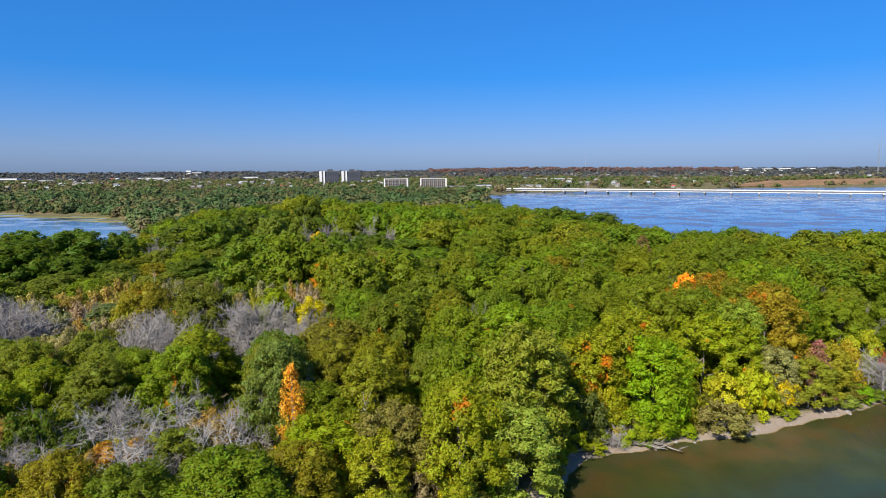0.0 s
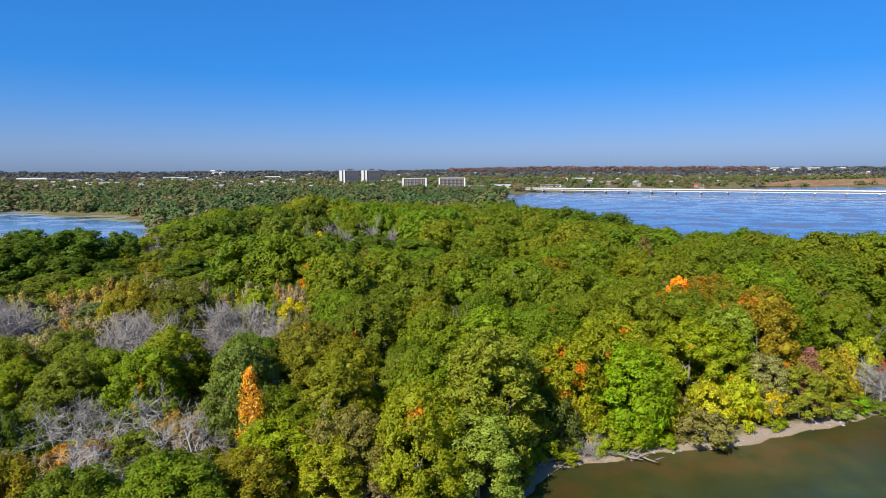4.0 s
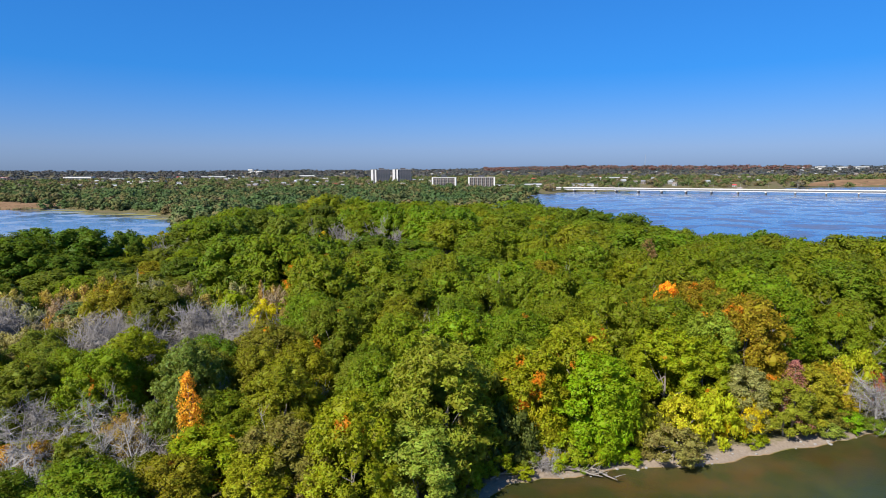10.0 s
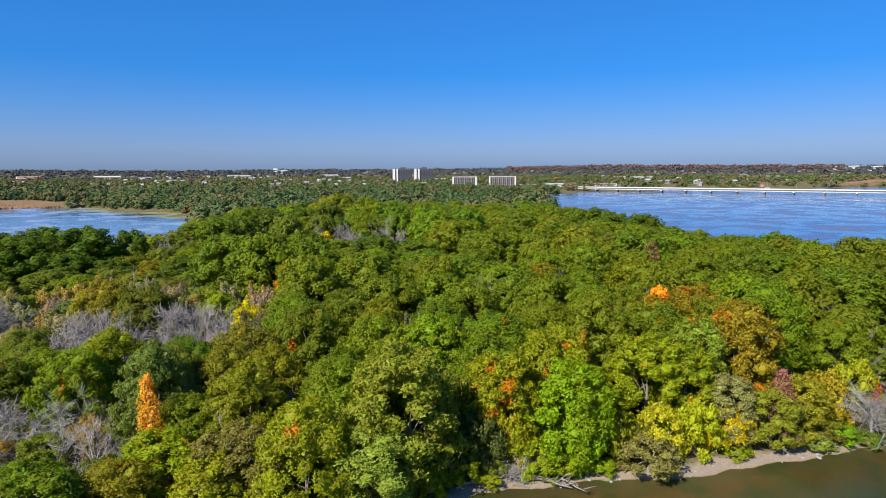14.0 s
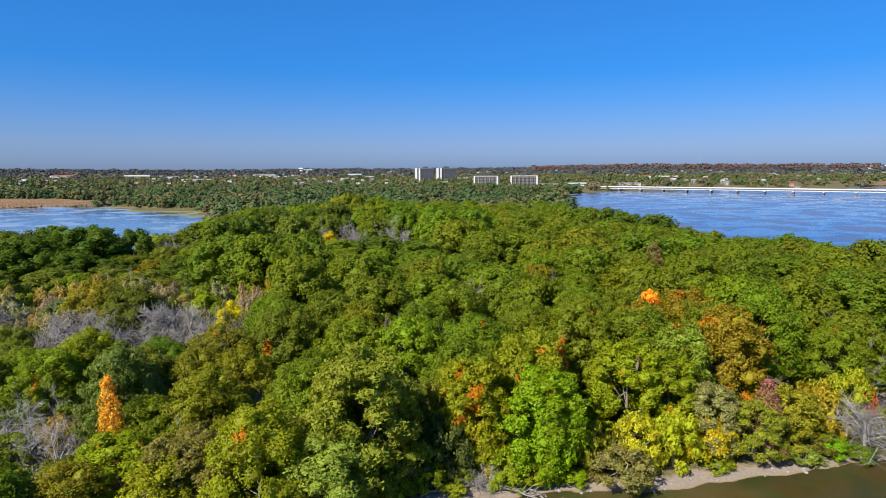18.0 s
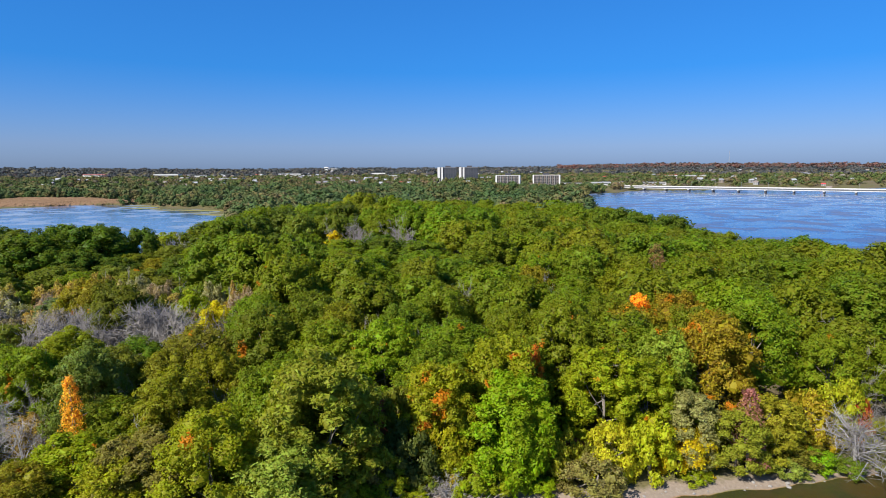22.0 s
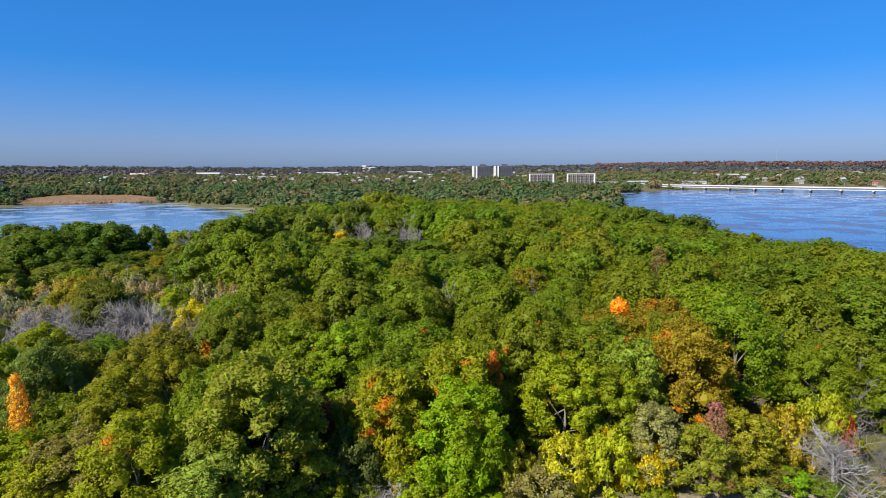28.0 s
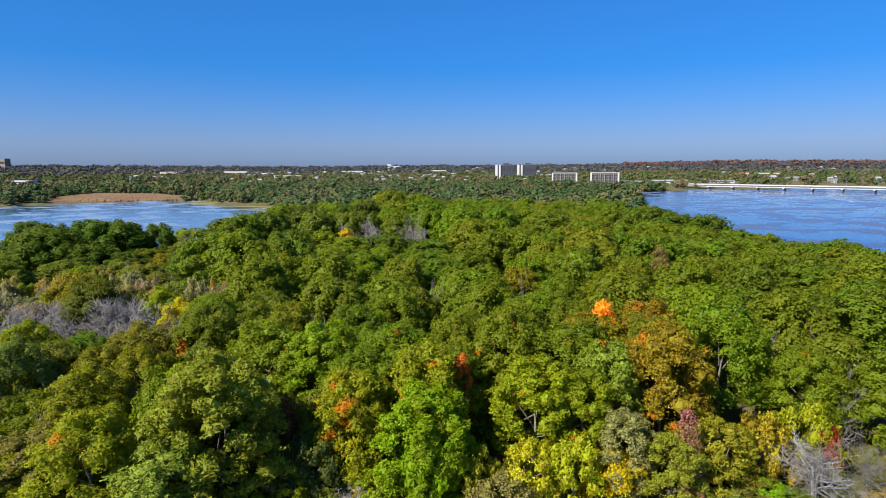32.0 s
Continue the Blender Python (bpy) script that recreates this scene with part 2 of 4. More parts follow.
def quads_mesh(name, corners, material, normals=None):
    """corners: n x 3 or 4 x 3, loose leaves; normals: n x 3, by which a leaf is lit as part of its crown."""
    n, c = corners.shape[:2]
    me = bpy.data.meshes.new(name)
    me.vertices.add(n * c)
    me.vertices.foreach_set("co", np.ascontiguousarray(corners, dtype=np.float32).ravel())
    me.loops.add(n * c)
    me.loops.foreach_set("vertex_index", np.arange(n * c, dtype=np.int32))
    me.polygons.add(n)
    me.polygons.foreach_set("loop_start", np.arange(0, n * c, c, dtype=np.int32))
    me.update(calc_edges=True)
    if normals is not None:
        bent = me.attributes.new("custom_normal", "FLOAT_VECTOR", "POINT")
        bent.data.foreach_set("vector", np.repeat(normals, c, 0).astype(np.float32).ravel())
    me.materials.append(material)
    return me


def part(name, me, parent, label=""):
    """A mesh, or a bmesh with a material, as one part under a thing."""
    ob = new(name, me)
    ob.parent = parent
    if label:
        ob["label"] = label
    return ob


def thing(name, label, category, group="", m=None, kind=""):
    ob = new(name)
    ob.empty_display_size = 0.5
    if m is not None:
        ob.matrix_world = m
    return tagged(ob, label, category, group, kind)


class Solid:
    """Boxes and tubes gathered into one mesh."""
    def __init__(self):
        self.v, self.f = [], []

    def box(self, x0, y0, z0, x1, y1, z1):
        k = len(self.v)
        self.v += [(x, y, z) for z in (z0, z1) for x, y in ((x0, y0), (x1, y0), (x1, y1), (x0, y1))]
        self.f += [tuple(k + i for i in q) for q in ((3, 2, 1, 0), (4, 5, 6, 7), (0, 1, 5, 4), (1, 2, 6, 5), (2, 3, 7, 6), (3, 0, 4, 7))]
        return self

    def tube(self, points, radii, sides=5):
        k = len(self.v)
        pts = [Vector(p) for p in points]
        for i, p in enumerate(pts):
            d = (pts[min(i + 1, len(pts) - 1)] - pts[max(i - 1, 0)]).normalized()
            a = d.orthogonal().normalized()
            b = d.cross(a)
            for j in range(sides):
                w = 2 * math.pi * j / sides
                self.v.append(tuple(p + (a * math.cos(w) + b * math.sin(w)) * radii[i]))
        for i in range(len(pts) - 1):
            for j in range(sides):
                q = (j + 1) % sides
                self.f.append((k + i * sides + j, k + i * sides + q, k + (i + 1) * sides + q, k + (i + 1) * sides + j))
        self.f.append(tuple(k + j for j in range(sides))[::-1])
        self.f.append(tuple(k + (len(pts) - 1) * sides + j for j in range(sides)))
        return self

    def gable(self, x0, y0, x1, y1, z, h, over=0.4):
        """A gable roof with its ridge along x."""
        k = len(self.v)
        ym = (y0 + y1) / 2
        self.v += [(x0 - over, y0 - over, z), (x1 + over, y0 - over, z), (x1 + over, y1 + over, z), (x0 - over, y1 + over, z), (x0 - over, ym, z + h), (x1 + over, ym, z + h)]
        self.f += [tuple(k + i for i in q) for q in ((0, 1, 5, 4), (2, 3, 4, 5), (0, 4, 3), (1, 2, 5), (3, 2, 1, 0))]
        return self

    def mesh(self, name, material, smooth=False):
        return mesh_of(name, self.v, self.f, material, smooth)


# ------------------------------------------------------------ the plan: water and land
LAKE = [(-260, 20), (-80, 44), (-20, 56), (4, 62), (10, 68.5), (13.5, 71), (15.8, 74.8), (18.6, 79.5), (23, 82), (30.8, 83.7), (34.9, 86), (43, 87),
        (48, 88.2), (56, 92), (66, 95.8), (77, 101), (90, 107), (120, 118), (165, 140), (205, 175), (212, 205), (178, 236), (135, 258), (112, 274), (106, 305), (101, 335), (86, 362),
        (72, 420), (55, 520), (48, 700), (46, 880), (44, 1070), (75, 1085), (118, 1180)]
BAY = [(150, 1225), (265, 1310), (420, 1390), (556, 1432), (875, 1523), (1113, 1540), (3000, 1500), (4300, 900), (4300, -2500), (-4300, -2500), (-4300, 100), (-900, 60)]
LAGOON = [(-262, 515), (-335, 593), (-393, 613), (-490, 664), (-570, 646), (-618, 582), (-626, 545), (-640, 500), (-980, 420), (-1000, 140), (-330, 150),
          (-200, 188), (-140, 204), (-108, 212), (-128, 260), (-152, 315), (-190, 380), (-235, 455)]


def inside_and_distance(poly, x, y):
    """For arrays x, y: distance to the outline, positive inside."""
    p = np.array(poly, float)
    q = np.roll(p, -1, 0)
    best = np.full(x.shape, 1e12)
    odd = np.zeros(x.shape, bool)
    for (ax, ay), (bx, by) in zip(p, q):
        dx, dy = bx - ax, by - ay
        k = np.clip(((x - ax) * dx + (y - ay) * dy) / (dx * dx + dy * dy), 0, 1)
        best = np.minimum(best, (x - ax - k * dx) ** 2 + (y - ay - k * dy) ** 2)
        cross = (ay > y) != (by > y)
        odd ^= cross & (x < dx * (y - ay) / (dy if abs(dy) > 1e-9 else 1e-9) + ax)
    return np.where(odd, 1, -1) * np.sqrt(best)


def wobble(x, y):
    return 0.5 * np.sin(x * 0.9 + 1.3 * np.sin(y * 0.7)) + 0.4 * np.sin(y * 1.3 + x * 0.35) + 0.25 * np.sin(x * 2.3 - y * 1.7)


def shore_distance(x, y):
    """Metres from the water's edge, positive on land."""
    x, y = np.asarray(x, float), np.asarray(y, float)
    return -np.maximum(inside_and_distance(LAKE + BAY, x, y), inside_and_distance(LAGOON, x, y)) + wobble(x, y) * 0.35


def ground_height(x, y):
    x, y = np.asarray(x, float), np.asarray(y, float)
    d = shore_distance(x, y)
    r = np.hypot(x, y)
    far = np.interp(r, [0, 900, 1500, 2500, 4300, 4900], [0, 1.5, 4.5, 19, 53, 20])
    az = np.arctan2(x, y)
    far = far * (1 + 0.10 * np.sin(az * 5.0 + 0.6) + 0.05 * np.sin(az * 13) - 0.04 * np.clip(az - 0.15, 0, 0.6) / 0.6)
    knoll = 5.5 * np.exp(-(((x + 45) / 75) ** 2 + ((y - 285) / 110) ** 2)) + 3.0 * np.exp(-(((x + 110) / 40) ** 2 + ((y - 180) / 50) ** 2))
    land = 0.75 * (1 - np.exp(-np.maximum(d, 0) / 2.6)) + 0.10 * np.minimum(np.maximum(d - 3, 0), 18) + knoll * np.clip(d / 30, 0, 1) + far * np.clip(d / 120, 0, 1)
    bed = np.maximum(d * 0.075, -2.2)
    return np.where(d > 0, land, bed)


def grid_axis(lo, hi, step, far_lo, far_hi, grow=1.16):
    mid = list(np.arange(lo, hi + 0.01, step))
    s, a = step, hi
    while a < far_hi:
        s *= grow
        a += min(s, 140)
        mid.append(a)
    s, a = step, lo
    while a > far_lo:
        s *= grow
        a -= min(s, 140)
        mid.insert(0, a)
    return np.array(mid)


gx, gy = grid_axis(-60, 110, 1.5, -4600, 4600), grid_axis(55, 130, 1.5, -300, 4800)
GX, GY = np.meshgrid(gx, gy)
GZ = ground_height(GX, GY)
nx, ny = len(gx), len(gy)
idx = np.arange(nx * ny).reshape(ny, nx)
quads = np.stack([idx[:-1, :-1], idx[:-1, 1:], idx[1:, 1:], idx[1:, :-1]], -1).reshape(-1, 4)
ground = new("ground", mesh_of("ground", np.stack([GX, GY, GZ], -1).reshape(-1, 3).tolist(), quads.tolist(), M_GROUND, True))
tagged(ground, "wooded ground with leaf litter, a narrow sandy beach and the lake bed", "ground", kind="structure")
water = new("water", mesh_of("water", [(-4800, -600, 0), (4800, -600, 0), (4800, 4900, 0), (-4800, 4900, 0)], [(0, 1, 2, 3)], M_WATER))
tagged(water, "blue lake water ruffled by wind, brown in the shallows", "water", kind="structure")


def z_at(x, y):
    return float(ground_height(np.array([x]), np.array([y]))[0])


# ------------------------------------------------------------ trees
def dome_lumps(rng, radius, height, base, n, lump, squash=0.75, taper=1.0, cone=False):
    """Lumps spread over a crown from its base up to its height; golden-angle turns with jitter."""
    i = np.arange(n) + 0.5
    up = 1 - i / n * 1.25                         # 1 at the top to -0.25 under the rim
    a = i * 2.39996 + rng.uniform(-0.35, 0.35, n)
    ring = np.sqrt(np.clip(1 - up ** 2, 0, 1)) ** taper
    if cone:
        ring = np.clip((1 - up) / 1.25, 0, 1) ** 0.75
    wob = 1 + 0.14 * np.sin(a * 2 + rng.uniform(0, 6)) + 0.10 * np.sin(a * 3 + rng.uniform(0, 6)) + rng.uniform(-0.08, 0.08, n)
    half = (height - base)
    x, y = np.cos(a) * ring * (radius - lump * 0.6) * wob, np.sin(a) * ring * (radius - lump * 0.6) * wob
    z = base + half * 0.25 + up * (half * 0.75 - lump * 0.5) + rng.uniform(-0.3, 0.3, n) * lump
    r = lump * rng.uniform(0.7, 1.25, (n, 1)) * np.array([1, 1, squash])
    return np.stack([x, y, z], 1), r


def lobed(rng, radius, height, base, lobes, lobe, per_lobe, lump, **more):
    """A crown of large lobes, each with small lumps of foliage over its upper side."""
    c, r = dome_lumps(rng, radius, height, base, lobes, lobe, **more)
    d = rng.normal(size=(lobes, per_lobe, 3))
    d /= np.linalg.norm(d, axis=2, keepdims=True)
    d[:, :, 2] = np.where(d[:, :, 2] < -0.55, -d[:, :, 2], d[:, :, 2])
    out = c * np.array([1, 1, 0.0]) / max(radius, 0.1) + np.array([0, 0, 0.25])
    d = d + out[:, None] * 0.5
    p = (c[:, None] + d * r[:, None] * 0.82).reshape(-1, 3)
    q = lump * rng.uniform(0.6, 1.3, (len(p), 1)) * np.array([1, 1, 0.92])
    return c, r, p, q


def wood_meshes(rng, name, height, lumps, material, trunk_r=0.22, limbs=5):
    """A tapered trunk, and limbs that reach into the crown."""
    lean = rng.normal(size=2) * 0.4
    top = (lean[0], lean[1], height * 0.6)
    mid = (lean[0] * 0.4 + rng.normal() * 0.15, lean[1] * 0.4 + rng.normal() * 0.15, height * 0.36)
    trunk = Solid().tube([(0, 0, -0.6), (0, 0, 0.4), mid, top], [trunk_r * 1.5, trunk_r, trunk_r * 0.72, trunk_r * 0.25], 6).mesh(name + "_trunk", material)
    out = []
    for j in rng.permutation(len(lumps))[:limbs]:
        e = lumps[j]
        f = rng.uniform(0.3, 0.65)
        st = np.array([mid[0] * f, mid[1] * f, height * f * 0.8])
        bend = (st * 0.5 + e * 0.5) + np.array([0, 0, -0.4]) + rng.normal(size=3) * 0.3
        out.append(Solid().tube([st, bend, e * 0.96], [trunk_r * 0.42, trunk_r * 0.28, trunk_r * 0.10], 4).mesh(name + "_limb", material))
    return trunk, out


def core_triangles(rng, centres, radii, size=0.62):
    """The dense inside of a crown: a rough knot of twigs and leaves in each lobe."""
    g = (1 + 5 ** 0.5) / 2
    v = np.array([(-1, g, 0), (1, g, 0), (-1, -g, 0), (1, -g, 0), (0, -1, g), (0, 1, g), (0, -1, -g), (0, 1, -g), (g, 0, -1), (g, 0, 1), (-g, 0, -1), (-g, 0, 1)]) / math.sqrt(1 + g * g)
    f = np.array([(0, 11, 5), (0, 5, 1), (0, 1, 7), (0, 7, 10), (0, 10, 11), (1, 5, 9), (5, 11, 4), (11, 10, 2), (10, 7, 6), (7, 1, 8),
                  (3, 9, 4), (3, 4, 2), (3, 2, 6), (3, 6, 8), (3, 8, 9), (4, 9, 5), (2, 4, 11), (6, 2, 10), (8, 6, 7), (9, 8, 1)])
    k = v[None] * rng.uniform(0.75, 1.15, (len(centres), 12, 1)) * size
    p = centres[:, None] + k * radii[:, None]
    tri = p[:, f].reshape(-1, 3, 3)
    lit = tri.mean(1) - np.repeat(centres, 20, 0)
    return tri, lit / np.linalg.norm(lit, axis=1, keepdims=True)


def crown_leaves(rng, big, big_r, lumps, lump_r, count, size, heart, up=0.15, droop=0.0, length=1.35, jitter=0.6, bend=0.55, loose=0.22):
    """Leaves on the outer skin of a crown: lobes and lumps, with none where one lump sinks into another."""
    c, r = np.concatenate([lumps, big]), np.concatenate([lump_r, big_r * 0.96])
    weight = (r[:, 0] ** 2) * np.where(np.arange(len(c)) < len(lumps), 1.0, 0.35)
    weight /= weight.sum()
    kept_p, kept_d, got = [], [], 0
    for _ in range(12):
        n = int(count * 1.2)
        j = rng.choice(len(c), n, p=weight)
        d = rng.normal(size=(n, 3))
        d /= np.linalg.norm(d, axis=1, keepdims=True)
        p = c[j] + d * r[j] * rng.uniform(0.70, 1.16, (n, 1))
        keep = (d[:, 2] > -0.45) | (rng.random(n) < 0.35)
        p, d, j = p[keep], d[keep], j[keep]
        wave = rng.uniform(0, 6.28, 3) if not kept_p else wave
        p = p + loose * (np.sin(p[:, [1, 2, 0]] * 1.7 + wave) + np.sin(p[:, [2, 0, 1]] * 3.9 + wave[::-1]) * 0.8) + rng.normal(size=p.shape) * loose * 0.5
        inside = np.zeros(len(p), bool)
        for k in range(len(c)):
            q = (p - c[k]) / r[k]
            inside |= ((q * q).sum(1) < 0.50) & (j != k)
        kept_p.append(p[~inside])
        kept_d.append(d[~inside])
        got += int((~inside).sum())
        if got >= count:
            break
    p, d = np.concatenate(kept_p)[:count], np.concatenate(kept_d)[:count]
    n = len(p)
    out = p - heart
    out /= np.linalg.norm(out, axis=1, keepdims=True) + 1e-6
    nrm = d * 0.75 + out * 0.35 + np.array([0, 0, up]) + rng.normal(size=d.shape) * jitter
    nrm /= np.linalg.norm(nrm, axis=1, keepdims=True)
    t = np.cross(nrm, rng.normal(size=d.shape))
    if droop:
        t = t + np.array([0, 0, -droop])
        t -= nrm * (t * nrm).sum(1, keepdims=True)
    t /= np.linalg.norm(t, axis=1, keepdims=True) + 1e-6
    b = np.cross(nrm, t)
    s = size * rng.uniform(0.6, 1.3, (n, 1))
    a, w = t * s * length * 0.5, b * s * 0.5
    lit = nrm * (1 - bend) + (d * 0.55 + out * 0.45 + np.array([0, 0, 0.1])) * bend
    return np.stack([p - a * 0.9 + w, p - a * 0.9 - w, p + a * 1.1], 1), lit / np.linalg.norm(lit, axis=1, keepdims=True)


class Kind:
    """A kind of leafy tree: a few crowns that are copied about."""
    def __init__(self, name, label, category, count, height, radius, base, lobes, lobe, per_lobe, lump, leaves, leaf, seed, patches=True, bark=None, limbs=5, core=0.78, **more):
        self.name, self.label, self.category, self.height, self.radius = name, label, category, height, radius
        self.protos, self.skins = [], []
        dome = {k: more.pop(k) for k in ("squash", "taper", "cone") if k in more}
        for i in range(count):
            rng = np.random.default_rng(seed + i)
            big, big_r, c, r = lobed(rng, radius, height, base, lobes, lobe, per_lobe, lump, **dome)
            heart = np.array((0, 0, base + 0.40 * (height - base)))
            skin = crown_leaves(rng, big, big_r, c, r, leaves, leaf, heart, **more)
            if core:
                inner = core_triangles(rng, big, big_r, core)
                skin = np.concatenate([skin[0], inner[0]]), np.concatenate([skin[1], inner[1]])
            crown = quads_mesh(name + "_crown", skin[0], M_LEAF if patches else M_LEAF_PLAIN, skin[1])
            wood = wood_meshes(rng, name, height, c, bark or M_BARK, limbs=limbs)
            self.protos.append((crown, wood))
            self.skins.append(skin)

    def put(self, rng, x, y, h, r, color, label="", group="trees of the wood", z=None, sprigs=0.0):
        crown, wood = self.protos[rng.integers(len(self.protos))]
        m = Matrix.Translation((x, y, z_at(x, y) if z is None else z)) @ Matrix.Rotation(rng.uniform(0, 6.283), 4, "Z")
        ob = thing(self.name, label or self.label, self.category, group, m)
        ob.scale = (r / self.radius, r / self.radius, h / self.height)
        trunk = part("trunk", wood[0], ob)
        for limb in wood[1]:
            part("limb", limb, trunk)
        c = part("crown", crown, ob)
        j = rng.normal(size=3) * 0.07
        c.color = (max(0.005, color[0] * (1 + j[0])), max(0.005, color[1] * (1 + j[1])), max(0.003, color[2] * (1 + j[2])), sprigs)
        return ob


def bare_meshes(rng, name, height, spread, forks, material, trunk_r=0.15, upright=0.6, thin=0.012):
    """A leafless tree: a trunk, and forked limbs that thin out into twigs."""
    trunk, twigs = Solid(), Solid()

    def grow(p, d, length, rad, level):
        q = p + d * length * 0.5 + rng.normal(size=3) * length * 0.05
        e = q + (d + rng.normal(size=3) * 0.14) * length * 0.5
        if level >= len(forks):
            twigs.tube([p, e], [rad, rad * 0.4], 3)
            return
        (twigs if level else trunk).tube([p, q, e], [rad, rad * 0.75, rad * 0.5], 3 if level else 6)
        for _ in range(forks[level]):
            f = rng.uniform(0.3, 1.0)
            nd = d * upright + rng.normal(size=3) * spread + np.array([0, 0, 0.22])
            nd /= np.linalg.norm(nd)
            grow(p + (e - p) * f, nd, length * rng.uniform(0.42, 0.68), max(thin, rad * (0.62 - 0.2 * f)), level + 1)

    grow(np.array([0, 0, -0.4]), np.array([rng.normal() * 0.06, rng.normal() * 0.06, 1.0]), height * 0.55, trunk_r, 0)
    return trunk.mesh(name + "_trunk", material), twigs.mesh(name + "_crown", material)


BARE = [bare_meshes(np.random.default_rng(300 + i), "bare", 11, 0.62, (10, 7, 6), M_GREY_BARK, 0.13, 0.5, 0.021) for i in range(4)]
BRUSHY = [bare_meshes(np.random.default_rng(320 + i), "brushy", 11, 0.75, (34, 6, 4), M_TWIG, 0.08, 0.42) for i in range(2)]


DENSE = [bare_meshes(np.random.default_rng(340 + i), "dense", 11, 0.72, (20, 7, 5), M_GREY_BARK, 0.11, 0.5, 0.030) for i in range(3)]


PALE_BARE = [bare_meshes(np.random.default_rng(360 + i), "pale", 11, 0.78, (9, 7, 6), M_PALE_BARK, 0.15, 0.5, 0.018) for i in range(3)]


def bare_tree(rng, x, y, h, w, label="grey leafless tree with fine bare twigs standing in the wood", group="leafless trees", pool=None):
    m = Matrix.Translation((x, y, z_at(x, y))) @ Matrix.Rotation(rng.uniform(0, 6.283), 4, "Z")
    ob = thing("bare_tree", label, "tree", group, m)
    ob.scale = (w / 5.0, w / 5.0, h / 11.0)
    pool = pool or BARE
    trunk, twigs = pool[rng.integers(len(pool))]
    part("trunk", trunk, ob)
    part("crown", twigs, ob)
    return ob


OAK = Kind("oak_tree", "broad oak with a dense green rounded crown", "tree", 5, 16, 6.0, 2.5, 44, 1.5, 9, 0.62, 19000, 0.25, 11, squash=0.95)
OAK_MID = Kind("oak_tree", "broad oak with a dense green rounded crown", "tree", 5, 16, 6.0, 3.5, 32, 1.75, 9, 0.74, 10500, 0.36, 31, limbs=0, squash=0.92, jitter=0.46, loose=0.17, bend=0.62)
OAK_FAR = Kind("oak_tree", "green oak in the far part of the wood", "tree", 4, 16, 6.0, 4.0, 24, 2.0, 7, 0.9, 4300, 0.50, 131, False, limbs=0, squash=0.92, jitter=0.38, loose=0.14, bend=0.7)
YOUNG = Kind("young_tree", "young tree in the wood", "tree", 3, 14, 3.0, 4.0, 18, 1.05, 8, 0.46, 6500, 0.24, 151, squash=1.0, limbs=3)
CONE = Kind("slender_maple", "slender young maple with a loose narrow crown", "tree", 2, 14, 2.4, 1.0, 30, 0.75, 7, 0.42, 4400, 0.22, 171, squash=1.2, limbs=9, core=0, cone=True, jitter=0.8, bark=M_GREY_BARK, loose=0.3)
MAPLE = Kind("maple_tree", "tall maple in full leaf", "tree", 4, 15, 4.6, 0.5, 46, 1.15, 10, 0.46, 20000, 0.235, 51, squash=1.05, taper=0.65, length=1.6, jitter=0.75, loose=0.26)
WILLOW = Kind("silver_maple", "pale silvery green maple with drooping leaf sprays", "tree", 3, 16, 4.6, 0.4, 54, 1.2, 8, 0.5, 24000, 0.21, 71, False, up=0.05, droop=0.5, length=2.0, taper=0.6, jitter=0.75, loose=0.28)
SHRUB = Kind("shrub", "dense shrub on the bank above the beach", "shrub", 4, 5, 3.0, 0.0, 22, 0.8, 8, 0.36, 5600, 0.22, 91, False, limbs=2, taper=0.7, squash=0.95, jitter=0.75, loose=0.2)

GREEN = (0.151, 0.198, 0.010)
DARK = (0.076, 0.120, 0.011)
OLIVE = (0.158, 0.182, 0.020)
LIME = (0.275, 0.290, 0.010)
VIVID = (0.215, 0.305, 0.007)
YELLOW = (0.52, 0.42, 0.012)
ORANGE = (0.80, 0.42, 0.03)
PALE = (0.255, 0.285, 0.05)
RUST = (0.35, 0.20, 0.015)

def blend0(a, b):
    return tuple(0.5 * p + 0.5 * q for p, q in zip(a, b))


taken = []


def claim(x, y, r):
    taken.append((x, y, r))


rng = np.random.default_rng(5)
